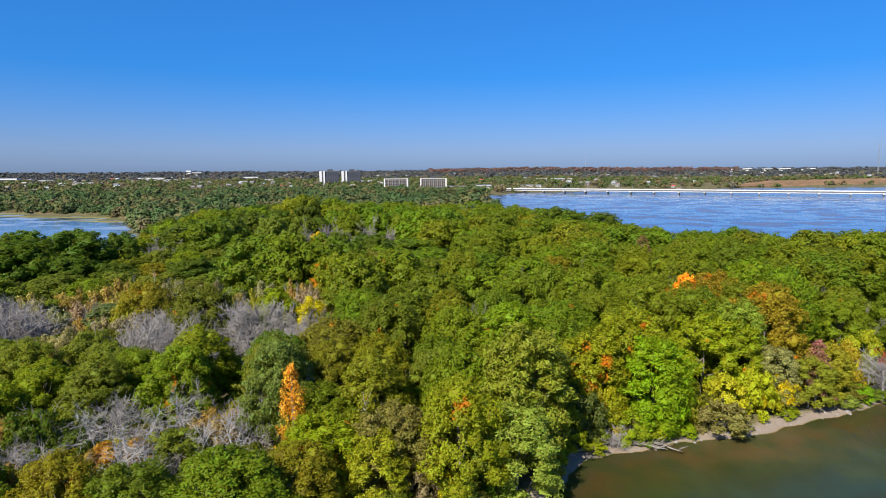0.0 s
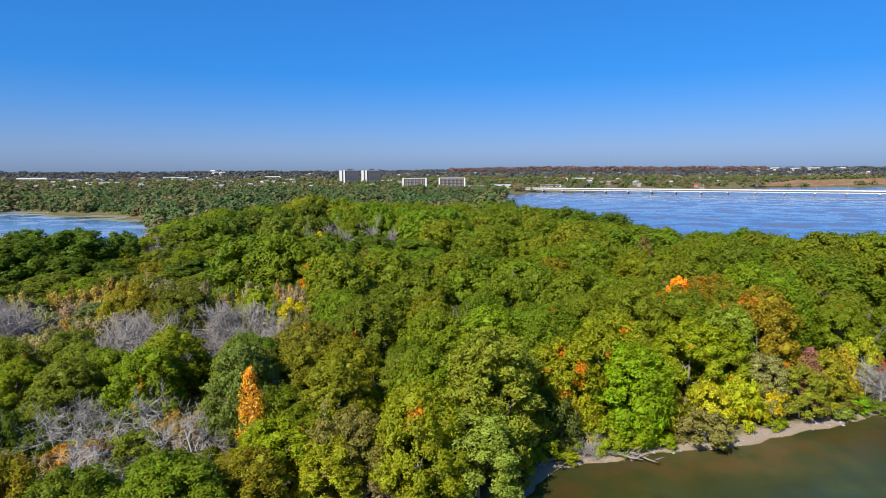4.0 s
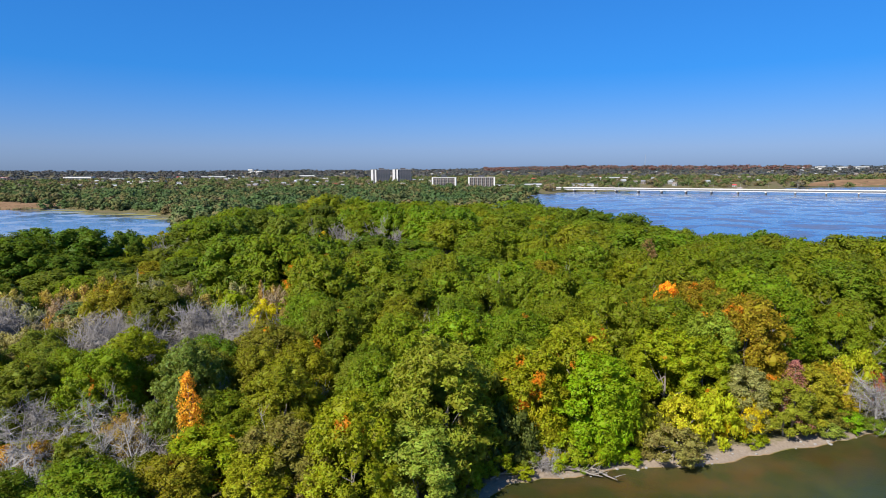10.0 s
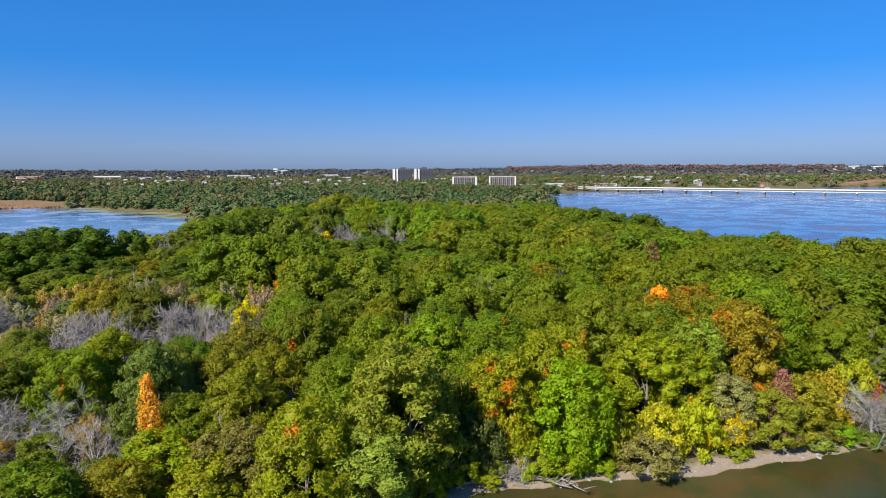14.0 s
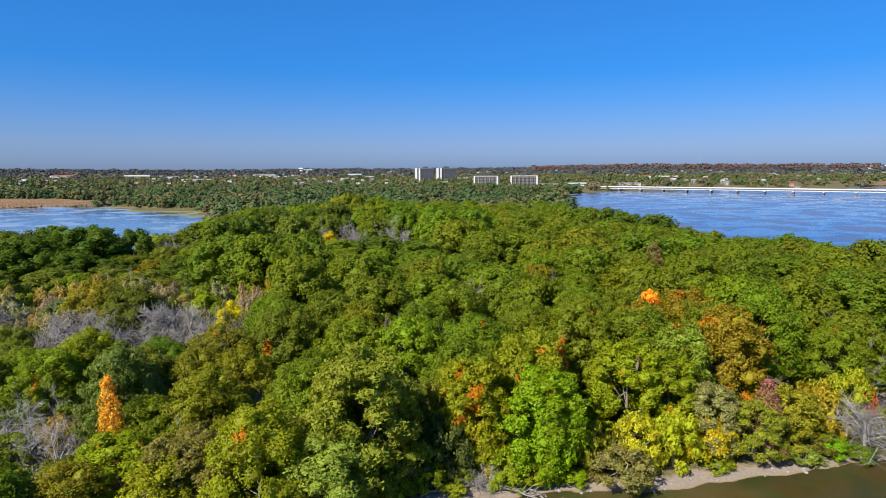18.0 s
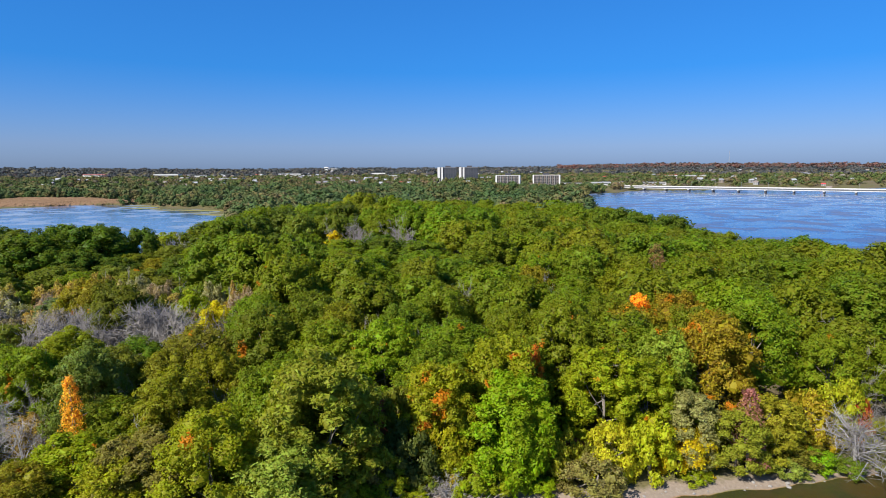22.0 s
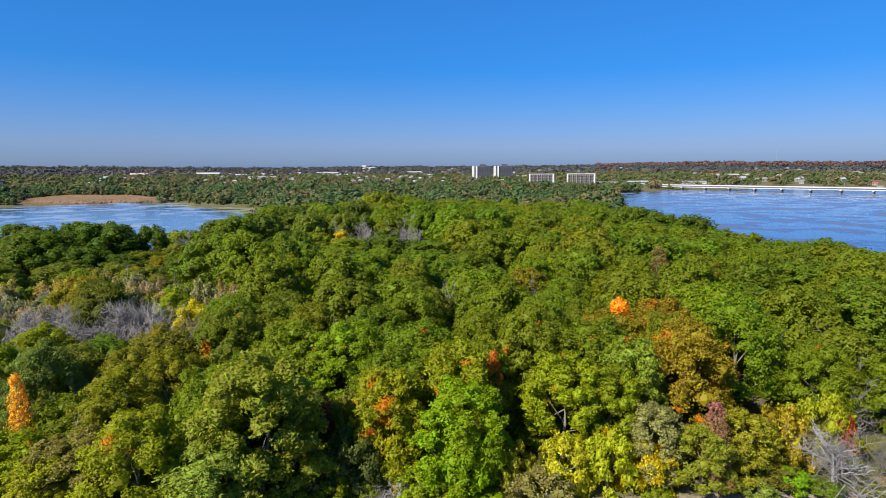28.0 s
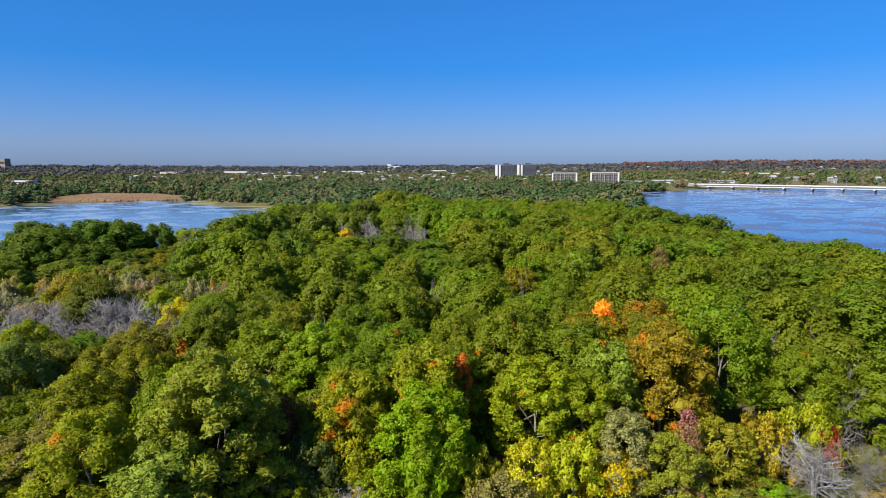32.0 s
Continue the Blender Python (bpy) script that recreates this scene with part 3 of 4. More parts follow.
# trees of their own look along the shore and in the wood: x, y, height, radius, colour
for kind, rows in (
    (MAPLE, [(32.5, 89.6, 13.6, 5.0, VIVID, "vivid green maple standing at the beach"), (22.5, 90, 14, 5.0, LIME, "yellow-green maple with a few orange sprigs"),
             (30.2, 96, 15.6, 5.2, LIME, "yellow-green maple with orange and red sprigs"), (-14.6, 68.6, 9.8, 4.4, LIME, "yellow-green maple on the bank"),
             (44, 100, 14, 5.0, LIME, "yellow-green maple behind the beach"),
             (50, 101, 12.5, 4.0, blend0(GREEN, LIME), "green maple behind the yellow shrubs"), (55.6, 98, 9.6, 3.6, (0.30, 0.31, 0.10), "pale grey-green tree behind the beach"),
             (61.2, 97.4, 8.6, 3.4, (0.28, 0.315, 0.028), "pale green maple on the bank"), (67, 101.5, 8.8, 3.4, (0.31, 0.315, 0.02), "yellow-green maple on the bank"), (53, 106, 15, 4.4, (0.26, 0.28, 0.03), "pale yellow-green maple behind the bank"),
             (-8, 66, 9, 3.5, (0.37, 0.33, 0.015), "yellow-leaved young maple on the bank")]),
    (CONE, [(-19.3, 73.6, 13.4, 1.8, (0.78, 0.34, 0.04), "slender maple in orange autumn leaf"), (62.8, 98.2, 10.9, 2.2, (0.36, 0.15, 0.12), "dull pink and grey-green tree on the bank"),
            (14.6, 87.5, 10.0, 1.7, (0.20, 0.050, 0.04), "thin dark red sapling in a gap"),
            (60.8, 182, 17, 3.0, (0.27, 0.16, 0.07), "narrow rust-brown tree among green oaks")]),
    (YOUNG, [(34.2, 99.5, 13.4, 1.7, (0.55, 0.16, 0.02), "small maple top in red leaf"), (51.0, 124.2, 15.6, 2.7, ORANGE, "bright orange maple top among green oaks"), (-45.5, 219, 12, 3.0, YELLOW, "yellow maple before the leafless trees"),
             (-30, 119, 11.5, 2.8, blend0(YELLOW, OLIVE), "yellow young tree in the open belt"), (-36, 123, 11, 3.0, (0.36, 0.27, 0.11), "tan-leaved young tree in the open belt"),
             (-44, 126, 11, 3.0, (0.40, 0.33, 0.10), "pale yellow young tree in the open belt"), (-25.5, 113, 13, 3.0, YELLOW, "yellow young tree beside the grey trees"), (-53, 128, 11, 3.2, (0.34, 0.27, 0.13), "tan-leaved young tree in the open belt"),
             (-33.1, 117.6, 13.6, 3.8, blend0(GREEN, VIVID), "bright green young tree in the open belt"), (-68.5, 121.6, 10.2, 5.0, (0.13, 0.15, 0.055), "grey-green rounded young tree in the open belt")]),
    (WILLOW, [(10.9, 78.2, 18.0, 6.2, (0.25, 0.28, 0.025), "tall pale green tree with drooping sprays"), (9.0, 71.3, 11.0, 4.8, PALE, "pale silvery tree leaning over the beach"),
              (-5.8, 69.0, 10.8, 4.4, (0.21, 0.19, 0.045), "olive brown willow by the beach")]),
    (SHRUB, [(42.5, 88.3, 4.4, 3.8, (0.25, 0.21, 0.06), "olive brown brush hanging over the beach"), (45, 92.5, 6.8, 3.2, (0.44, 0.42, 0.02), "yellow shrub on the bank"),
             (50, 94.5, 7, 3.2, (0.36, 0.37, 0.015), "yellow-green shrub on the bank"), (38, 91, 6.0, 2.6, (0.26, 0.26, 0.015), "yellow-green shrub on the bank"),
             (54, 96, 6.0, 3.0, YELLOW, "yellow shrub on the bank above the beach"), (72, 106, 8, 3.4, (0.37, 0.33, 0.02), "yellow shrub on the bank"), (78, 109, 9, 3.4, (0.36, 0.36, 0.015), "yellow-green shrub on the bank"),
             (76.2, 101.4, 1.7, 2.0, (0.15, 0.20, 0.015), "low green brush at the end of the beach"), (81, 103.6, 1.5, 2.0, (0.27, 0.24, 0.08), "low tan brush at the end of the beach"), (72.5, 101.4, 2.6, 2.0, VIVID, "low bright green brush behind the beach"), (70, 102, 3.0, 3.0, (0.15, 0.18, 0.02), "low green brush on the bank"), (14.5, 82.5, 6.5, 2.6, (0.22, 0.19, 0.07), "olive brown brush in a gap"), (17.5, 84.5, 5.0, 2.2, (0.20, 0.21, 0.05), "pale olive brush in a gap"), (17, 90, 9.5, 3.0, OLIVE, "olive brush in a gap"), (36.3, 88.0, 1.6, 1.8, VIVID, "low bright green brush by the beach"), (33.2, 88.3, 9.0, 3.4, VIVID, "vivid green young maple at the beach"), (24, 87.8, 8.0, 3.0, LIME, "yellow-green young maple at the beach"), (31, 86.5, 2.8, 2.0, LIME, "low yellow-green brush by the beach"), (33.5, 87.6, 3.2, 2.2, VIVID, "low bright green brush by the beach"), (28.5, 86.8, 3.4, 1.8, OLIVE, "low olive brush by the beach"),
             (22, 84.6, 3.0, 2.0, OLIVE, "low olive brush by the beach"), (18, 82.5, 3.6, 2.2, LIME, "low yellow-green brush by the beach"), (14.5, 77.5, 4.0, 2.2, LIME, "low yellow-green brush by the beach"),
             (20, 85.5, 8, 3.4, (0.09, 0.10, 0.03), "dark olive shrub in the shade"), (79.8, 108, 7.0, 1.6, (0.46, 0.09, 0.03), "red-leaved shrub on the bank"), (36.6, 94, 5.2, 1.5, YELLOW, "small yellow shrub under the trees"), (38.2, 92.6, 3.6, 1.1, (0.30, 0.30, 0.012), "small yellow-green shrub under the trees"),
             (40, 94.5, 3.2, 1.8, (0.17, 0.055, 0.045), "dark red brush under the trees"), (87, 105.5, 1.6, 2.6, (0.36, 0.27, 0.10), "tan grass at the end of the beach"), (26, 87, 4, 2.0, YELLOW, "small yellow shrub at the beach")]),
):
    for x, y, h, r, col, lab in rows:
        kind.put(rng, x, y, h, r, col, lab, sprigs=0.95 if "sprigs" in lab else 0.6 if col == LIME else 0.0)
        claim(x, y, r * (0.5 if kind in (CONE, YOUNG) else 0.75))
for x, y, h, w in ((-45, 77, 12, 5), (-40, 73, 9, 4), (-28, 78, 11, 4), (-24, 74, 9, 4), (-33, 74, 8, 4), (-8, 84, 12, 3.5), (-50, 71, 9, 4), (-20, 82, 12, 3.5), (32.8, 141.3, 17.5, 4), (16.8, 137.4, 16.5, 4), (-95, 194, 17, 7), (-91, 199, 16, 7), (-99, 199, 16, 6), (-8.2, 73, 11.5, 4.5), (6, 108, 15, 4), (48, 131, 16, 4)):
    bare_tree(rng, x, y, h, w)
    claim(x, y, 2.0)

bare_tree(rng, 78.0, 102.6, 10.5, 6.5, "dense grey leafless shrub at the end of the beach", "leafless trees", BRUSHY)
bare_tree(rng, 77.3, 102.2, 10.5, 7.0, "wide grey leafless shrub leaning over the end of the beach", "leafless trees", PALE_BARE)
claim(78.5, 103.2, 4.0)
bare_tree(rng, 84, 106, 8, 3.4, "dense grey leafless shrub at the end of the beach", "leafless trees", BRUSHY)
claim(84, 106, 3.0)
bare_tree(rng, 25.4, 84.0, 4.6, 3.0, "tangled grey branches of a fallen tree at the beach", "leafless trees", PALE_BARE)
bare_tree(rng, 24.2, 83.6, 3.4, 2.6, "tangled grey branches of a fallen tree at the beach", "leafless trees", DENSE)
bank = np.random.default_rng(40)
bx, by = bank.uniform(-10, 130, 2600), bank.uniform(58, 135, 2600)
bd, bz = shore_distance(bx, by), ground_height(bx, by)
BANK_TONES = (YELLOW, LIME, LIME, blend0(GREEN, VIVID), OLIVE, GREEN, (0.30, 0.27, 0.05), PALE)
placed = []
for x, y, d, z in zip(bx, by, bd, bz):
    if not 1.4 < d < 7.0 or any((x - a) ** 2 + (y - b) ** 2 < 5.0 for a, b in placed) or any((x - a) ** 2 + (y - b) ** 2 < (0.8 * c + 0.6) ** 2 for a, b, c in taken):
        continue
    placed.append((x, y))
    r = bank.uniform(1.3, 2.4)
    SHRUB.put(bank, x, y, bank.uniform(1.6, 4.5) * (0.5 + 0.12 * d), r, BANK_TONES[bank.integers(len(BANK_TONES))], "leafy brush on the bank above the beach", "brush on the bank", z=z)

# the wood itself: spaced at random, each tree of a colour that suits its part of the wood
def blend(a, b, k):
    return tuple(p * (1 - k) + q * k for p, q in zip(a, b))


def colour_at(x, y, q):
    west = 1 / (1 + math.exp((x + 25 + 0.10 * (y - 90)) / 9))
    if q < 0.035:
        return blend(RUST, GREEN, 0.7)
    if q < 0.13 and west > 0.5:
        return OLIVE
    if q < 0.10:
        return blend(LIME, GREEN, 0.3 if y < 92 else 0.75)
    if q < 0.32:
        return blend(LIME, GREEN, 0.7 if y < 110 else 0.88)
    if q < 0.32 + 0.50 * west:
        return DARK if y > 160 else OLIVE
    if q < 0.75:
        return GREEN
    return blend(GREEN, DARK, 0.4)


def grey_belt(x, y):
    """The leafless trees in front of the open belt."""
    return (-55 < x < -22 or -88 < x < -74) and 100 + 0.06 * (x + 50) < y < 114 - 0.12 * (x + 50)


def low_ground(x, y):
    """The open belt of dead grey trees and brush."""
    return ((x + 62) / 42) ** 2 + ((y - 122) / 22) ** 2 < 1 or grey_belt(x, y)


def canopy_scale(x, y):
    """The wood is lower towards the west, in front of the open belt."""
    k = 1.0
    if y < 100 and x < -26:
        k = 0.73
    elif y < 100 and x < -12:
        k = 0.78
    elif y < 100 and x < 15:
        k = 0.88
    elif 125 <= y < 205 and -100 < x < -54 or 122 <= y < 146 and -54 < x < -28:
        k = 0.60
    elif 100 <= y < 185 and x < -58:
        k = 0.74
    elif 166 < y < 228 and -66 < x < 2:
        k = 0.70
    elif y > 235 and x > 42:
        k = 0.74
    elif y > 300:
        k = 0.84
    elif x > 60 and y > 185:
        k = 0.92
    return k


def bare_belt(x, y):
    return ((x + 36) / 26) ** 2 + ((y - 236) / 12) ** 2 < 1


# big trees with a place of their own: the dark group by the lagoon, domes, rust-coloured oaks
for x, y, h, r, col in ((-108, 176, 17.2, 9.5, DARK), (-113, 158, 17.0, 9.5, DARK), (-128, 168, 17, 9, DARK), (-101, 188, 15.5, 5.5, DARK), (-130, 186, 18, 9, DARK), (-145, 176, 18, 9, DARK), (-118, 192, 16, 7, DARK), (-92, 165, 9.5, 6.5, DARK),
                        (-90, 211, 17.0, 9.5, DARK), (-80, 206, 17.5, 8, blend(DARK, GREEN, 0.4)), (-47, 150, 20, 8.5, blend(GREEN, DARK, 0.35)), (-38, 149, 20.4, 8, blend(GREEN, DARK, 0.2)), (-29, 156, 20, 7.5, blend(GREEN, DARK, 0.4)),
                        (-19, 130, 18.6, 7, blend(GREEN, LIME, 0.1)), (-24, 141, 17.5, 6.5, blend(GREEN, LIME, 0.35)), (50, 119.3, 14.6, 6.0, blend(RUST, GREEN, 0.6)), (45, 126, 14.5, 5.0, GREEN), (-46, 113, 15.4, 6.8, blend(OLIVE, DARK, 0.6)), (-61, 122, 14.2, 6, blend(RUST, OLIVE, 0.55)),
                        (-22.5, 80, 14.8, 4.6, (0.15, 0.168, 0.034)), (60, 110, 16.3, 6.5, blend(RUST, GREEN, 0.4)), (58, 127, 15.5, 5.5, blend(RUST, GREEN, 0.3)), (38, 118, 16, 6.5, GREEN),
                        (-74, 327, 21, 9, GREEN), (-60, 330, 19, 8, GREEN), (-84, 338, 20, 9, blend(GREEN, LIME, 0.3)), (83, 316, 16.0, 9, DARK), (62, 328, 17.5, 8, DARK), (52, 318, 17, 7, blend(GREEN, DARK, 0.5)), (70, 320, 16, 7, DARK), (39.5, 333, 18, 6, GREEN), (101, 325, 10, 7, (0.20, 0.16, 0.08))):
    (OAK if y < 130 else OAK_MID if y < 200 else OAK_FAR).put(rng, x, y, h, r, col, sprigs=0.9 if col[0] > 0.19 and y < 200 else 0.0)
    claim(x, y, r * 0.85)

belt_rng = np.random.default_rng(9)
for x, y in ((a + belt_rng.uniform(-1.6, 1.6), b + belt_rng.uniform(-1.6, 1.6)) for a in np.arange(-86, -17, 4.6) for b in np.arange(97, 117, 4.6)):
    if grey_belt(x, y) and all((x - a) ** 2 + (y - b) ** 2 > (0.7 * c) ** 2 for a, b, c in taken):
        bare_tree(belt_rng, x, y, belt_rng.uniform(13.5, 16.5), belt_rng.uniform(5.4, 7.4), pool=DENSE)
        claim(x, y, 2.3)
for x, y in ((a + belt_rng.uniform(-1.9, 1.9), b + belt_rng.uniform(-1.9, 1.9)) for a in np.arange(-58, -17, 4.8) for b in np.arange(58, 82, 4.8)):
    if ((x + 36) / 21) ** 2 + ((y - 70) / 11) ** 2 < 1 and shore_distance(x, y) > 3 and all((x - a) ** 2 + (y - b) ** 2 > (0.6 * c) ** 2 for a, b, c in taken):
        pick = belt_rng.random()
        if pick < 0.45:
            bare_tree(belt_rng, x, y, belt_rng.uniform(7.5, 12), belt_rng.uniform(4.2, 6.5), "pale grey leafless tree with crooked limbs", pool=PALE_BARE)
        else:
            SHRUB.put(belt_rng, x, y, belt_rng.uniform(4, 8), belt_rng.uniform(2.4, 3.4), ((0.33, 0.22, 0.06), OLIVE, DARK, OLIVE, (0.45, 0.24, 0.03))[int(pick * 100) % 5], "brush between the grey trees", "brush in the wood")
        claim(x, y, 2.2)
wood_rng = np.random.default_rng(8)
FAR_SINGLE = 60                                    # far trees that stay things of their own
N_TRY = 16000
tx, ty = wood_rng.uniform(-160, 210, N_TRY), 56 + 400 * wood_rng.random(N_TRY) ** 1.25
td, tz = shore_distance(tx, ty), ground_height(tx, ty)
seen_side = np.abs(tx - 20) < 0.80 * ty + 30
spots = np.zeros((4000, 3))
spots[: len(taken)] = taken
n_spots = len(taken)
far_trees = []
for x, y, d, z in zip(tx[seen_side & (td > 2.6)], ty[seen_side & (td > 2.6)], td[seen_side & (td > 2.6)], tz[seen_side & (td > 2.6)]):
    big = wood_rng.uniform(4.6, 8.2) if y > 125 else wood_rng.uniform(4.4, 6.8) if y > 95 else wood_rng.uniform(3.8, 5.4)
    low = low_ground(x, y)
    if low:
        big = wood_rng.uniform(2.4, 3.6)
    s = spots[:n_spots]
    if ((s[:, 0] - x) ** 2 + (s[:, 1] - y) ** 2 < ((0.62 if low else 0.86 if y > 120 else 0.72) * (big + s[:, 2])) ** 2).any():
        continue
    spots[n_spots] = (x, y, big)
    n_spots += 1
    h = 11.0 + big * 0.75 + wood_rng.uniform(-2.2, 2.2)
    lower = canopy_scale(x, y)
    h *= lower
    wide = big * (1.12 if lower > 0.75 else 1.0)
    q = wood_rng.random()
    if grey_belt(x, y) and q < 0.94 or low and q < 0.22 or bare_belt(x, y):
        bare_tree(wood_rng, x, y, 17.0 + 2.5 * wood_rng.random() if y > 200 else 11.5 + 3.5 * wood_rng.random() if low else 8.0 + 4 * wood_rng.random(), big * (1.0 if y > 200 else 1.35))
    elif low:
        SHRUB.put(wood_rng, x, y, 6.5 + 5 * wood_rng.random(), big * 1.1, (blend(OLIVE, YELLOW, 0.35), (0.33, 0.24, 0.07), OLIVE, (0.30, 0.24, 0.15), (0.33, 0.28, 0.15))[int(q * 1000) % 5], "brush in the open belt of the wood", "brush in the wood", z=z)
    elif y < 125:
        OAK.put(wood_rng, x, y, h, wide, colour_at(x, y, q), z=z, sprigs=(0.0, 0.0, 0.25, 0.5)[int(q * 997) % 4] if y < 112 else 0.0)
    elif y < 190:
        OAK_MID.put(wood_rng, x, y, h, big * 1.06, colour_at(x, y, q), z=z)
    else:
        far_trees.append((y, x, z, h, big * 1.08, colour_at(x, y, q)))
for k in range(34):
    x, y = wood_rng.uniform(-155, -82), wood_rng.uniform(164, 208)
    if shore_distance(np.array([x]), np.array([y]))[0] > 1.5:
        SHRUB.put(wood_rng, x, y, wood_rng.uniform(4, 6.5), wood_rng.uniform(3, 4.5), blend(DARK, OLIVE, wood_rng.random() * 0.6), "dark brush under the trees by the lagoon", "brush in the wood")
far_trees.sort()
for y, x, z, h, r, col in far_trees[:FAR_SINGLE]:
    OAK_FAR.put(wood_rng, x, y, h, r, col, z=z)
rest_p, rest_n, rest_c = [], [], []
for y, x, z, h, r, col in far_trees[FAR_SINGLE:]:
    p, nr = OAK_FAR.skins[wood_rng.integers(4)]
    a = wood_rng.uniform(0, 6.283)
    turn = np.array([[math.cos(a), -math.sin(a), 0], [math.sin(a), math.cos(a), 0], [0, 0, 1]])
    rest_p.append((p @ turn.T) * (r / 6.0, r / 6.0, h / 16.0) + (x, y, z))
    rest_n.append(nr @ turn.T)
    rest_c.append(np.tile((*(np.array(col) * (1 + wood_rng.normal(size=3) * 0.07)), 1.0), (len(p), 1)))
canopy = quads_mesh("wood_canopy", np.concatenate(rest_p), M_LEAF_EACH, np.concatenate(rest_n))
own_color = canopy.attributes.new("tree_color", "FLOAT_COLOR", "FACE")
own_color.data.foreach_set("color", np.concatenate(rest_c).astype(np.float32).ravel())
tagged(new("wood_canopy", canopy), "far part of the wood with green rounded crowns", "woods", kind="stuff")
snag = np.random.default_rng(63)
for k in range(18):
    x = snag.uniform(12, 98)
    bare_tree(snag, x, 94 + 0.28 * (x - 12) + snag.uniform(0, 26), snag.uniform(11, 13.5), snag.uniform(3.4, 5.0), "dead tree with pale bare limbs among green oaks")
under = np.random.default_rng(44)
ux, uy = under.uniform(-75, 40, 3000), under.uniform(57, 118, 3000)
ud, uz = shore_distance(ux, uy), ground_height(ux, uy)
UNDER_TONES = (OLIVE, DARK, blend(GREEN, DARK, 0.4), OLIVE, blend(OLIVE, YELLOW, 0.3), LIME, (0.24, 0.20, 0.10))
low_spots = np.zeros((0, 2))
for x, y, d, z in zip(ux, uy, ud, uz):
    s = spots[:n_spots]
    if d < 2.2 or ((s[:, 0] - x) ** 2 + (s[:, 1] - y) ** 2 < (0.7 * s[:, 2]) ** 2).any() or (np.hypot(*(low_spots - (x, y)).T) < 2.6).any() or len(low_spots) > 210:
        continue
    low_spots = np.vstack([low_spots, (x, y)])
    SHRUB.put(under, x, y, under.uniform(2.0, 4.8), under.uniform(1.6, 2.6), UNDER_TONES[under.integers(len(UNDER_TONES))], "low brush under the trees of the wood", "brush in the wood", z=z)
    if x < -18 and y < 84 and under.random() < 0.32:
        bare_tree(under, x + 0.8, y, under.uniform(5, 11), under.uniform(3, 4.6), pool=BARE + BRUSHY)


def woods(name, label, material, trees, seed, leaves, leaf, lobes, lobe, lump):
    """Many far trees as one mesh of leafy crowns; trees: n x 4 of x, y, height, radius."""
    rng = np.random.default_rng(seed)
    skins = []
    for _ in range(6):
        big, big_r, c, r = lobed(rng, 6.0, 12.0, 0.5, lobes, lobe, 4, lump, squash=0.9, taper=0.7)
        skin = crown_leaves(rng, big, big_r, c, r, leaves, leaf, np.array((0, 0, 4.5)), jitter=0.35, bend=0.85, loose=0.45, length=1.2)
        core = core_triangles(rng, big, big_r, 0.86)
        skins.append((np.concatenate([skin[0], core[0]]), np.concatenate([skin[1], core[1]])))
    t = np.array(trees, float)
    z = ground_height(t[:, 0], t[:, 1])
    pick, turn = rng.integers(6, size=len(t)), rng.uniform(0, 6.283, len(t))
    shade = rng.random(len(t))
    ps, ns, tones = [], [], []
    for k, (p, nr) in enumerate(skins):
        at = np.nonzero(pick == k)[0]
        ca, sa = np.cos(turn[at])[:, None, None], np.sin(turn[at])[:, None, None]
        wide, tall = (t[at, 3] / 6.0)[:, None, None], (t[at, 2] / 12.0)[:, None, None]
        x, y, up = p[None, :, :, 0], p[None, :, :, 1], p[None, :, :, 2]
        q = np.stack([(x * ca - y * sa) * wide + t[at, 0][:, None, None], (x * sa + y * ca) * wide + t[at, 1][:, None, None], up * tall + z[at][:, None, None]], 3)
        ps.append(q.reshape(-1, 3, 3))
        u, v = nr[None, :, 0], nr[None, :, 1]
        ns.append(np.stack([u * ca[:, :, 0] - v * sa[:, :, 0], u * sa[:, :, 0] + v * ca[:, :, 0], np.repeat(nr[None, :, 2], len(at), 0)], 2).reshape(-1, 3))
        tones.append(np.repeat(shade[at], len(p)))
    me = quads_mesh(name, np.concatenate(ps), material, np.concatenate(ns))
    tone = me.attributes.new("tone", "FLOAT", "FACE")
    tone.data.foreach_set("value", np.concatenate(tones).astype(np.float32))
    return tagged(new(name, me), label, "woods", kind="stuff")


# the mainland: houses first, then woods that leave them and the marshes free
far_rng = np.random.default_rng(21)
SPIT = [(-600, 545), (-565, 645), (-500, 676), (-520, 700), (-640, 735), (-720, 720), (-690, 620)]
MARSH = [(-95, 690), (35, 690), (42, 960), (30, 1060), (-60, 1080), (-110, 900)]
EAST_MARSH = [(700, 1490), (1000, 1560), (1500, 1560), (2400, 1540), (2400, 1800), (1500, 1850), (900, 1680)]
houses = []                                       # x, y, half-width
for lo, hi, d0, d1, n in ((-0.78, -0.10, 1450, 2700, 95), (0.00, 0.42, 1400, 2300, 24), (0.38, 0.62, 2300, 3600, 26), (-0.5, 0.3, 2400, 3300, 26)):
    for _ in range(n):
        a, r = far_rng.uniform(lo, hi), far_rng.uniform(d0, d1)
        houses.append((r * math.sin(a), r * math.cos(a), far_rng.uniform(4.2, 6.2)))
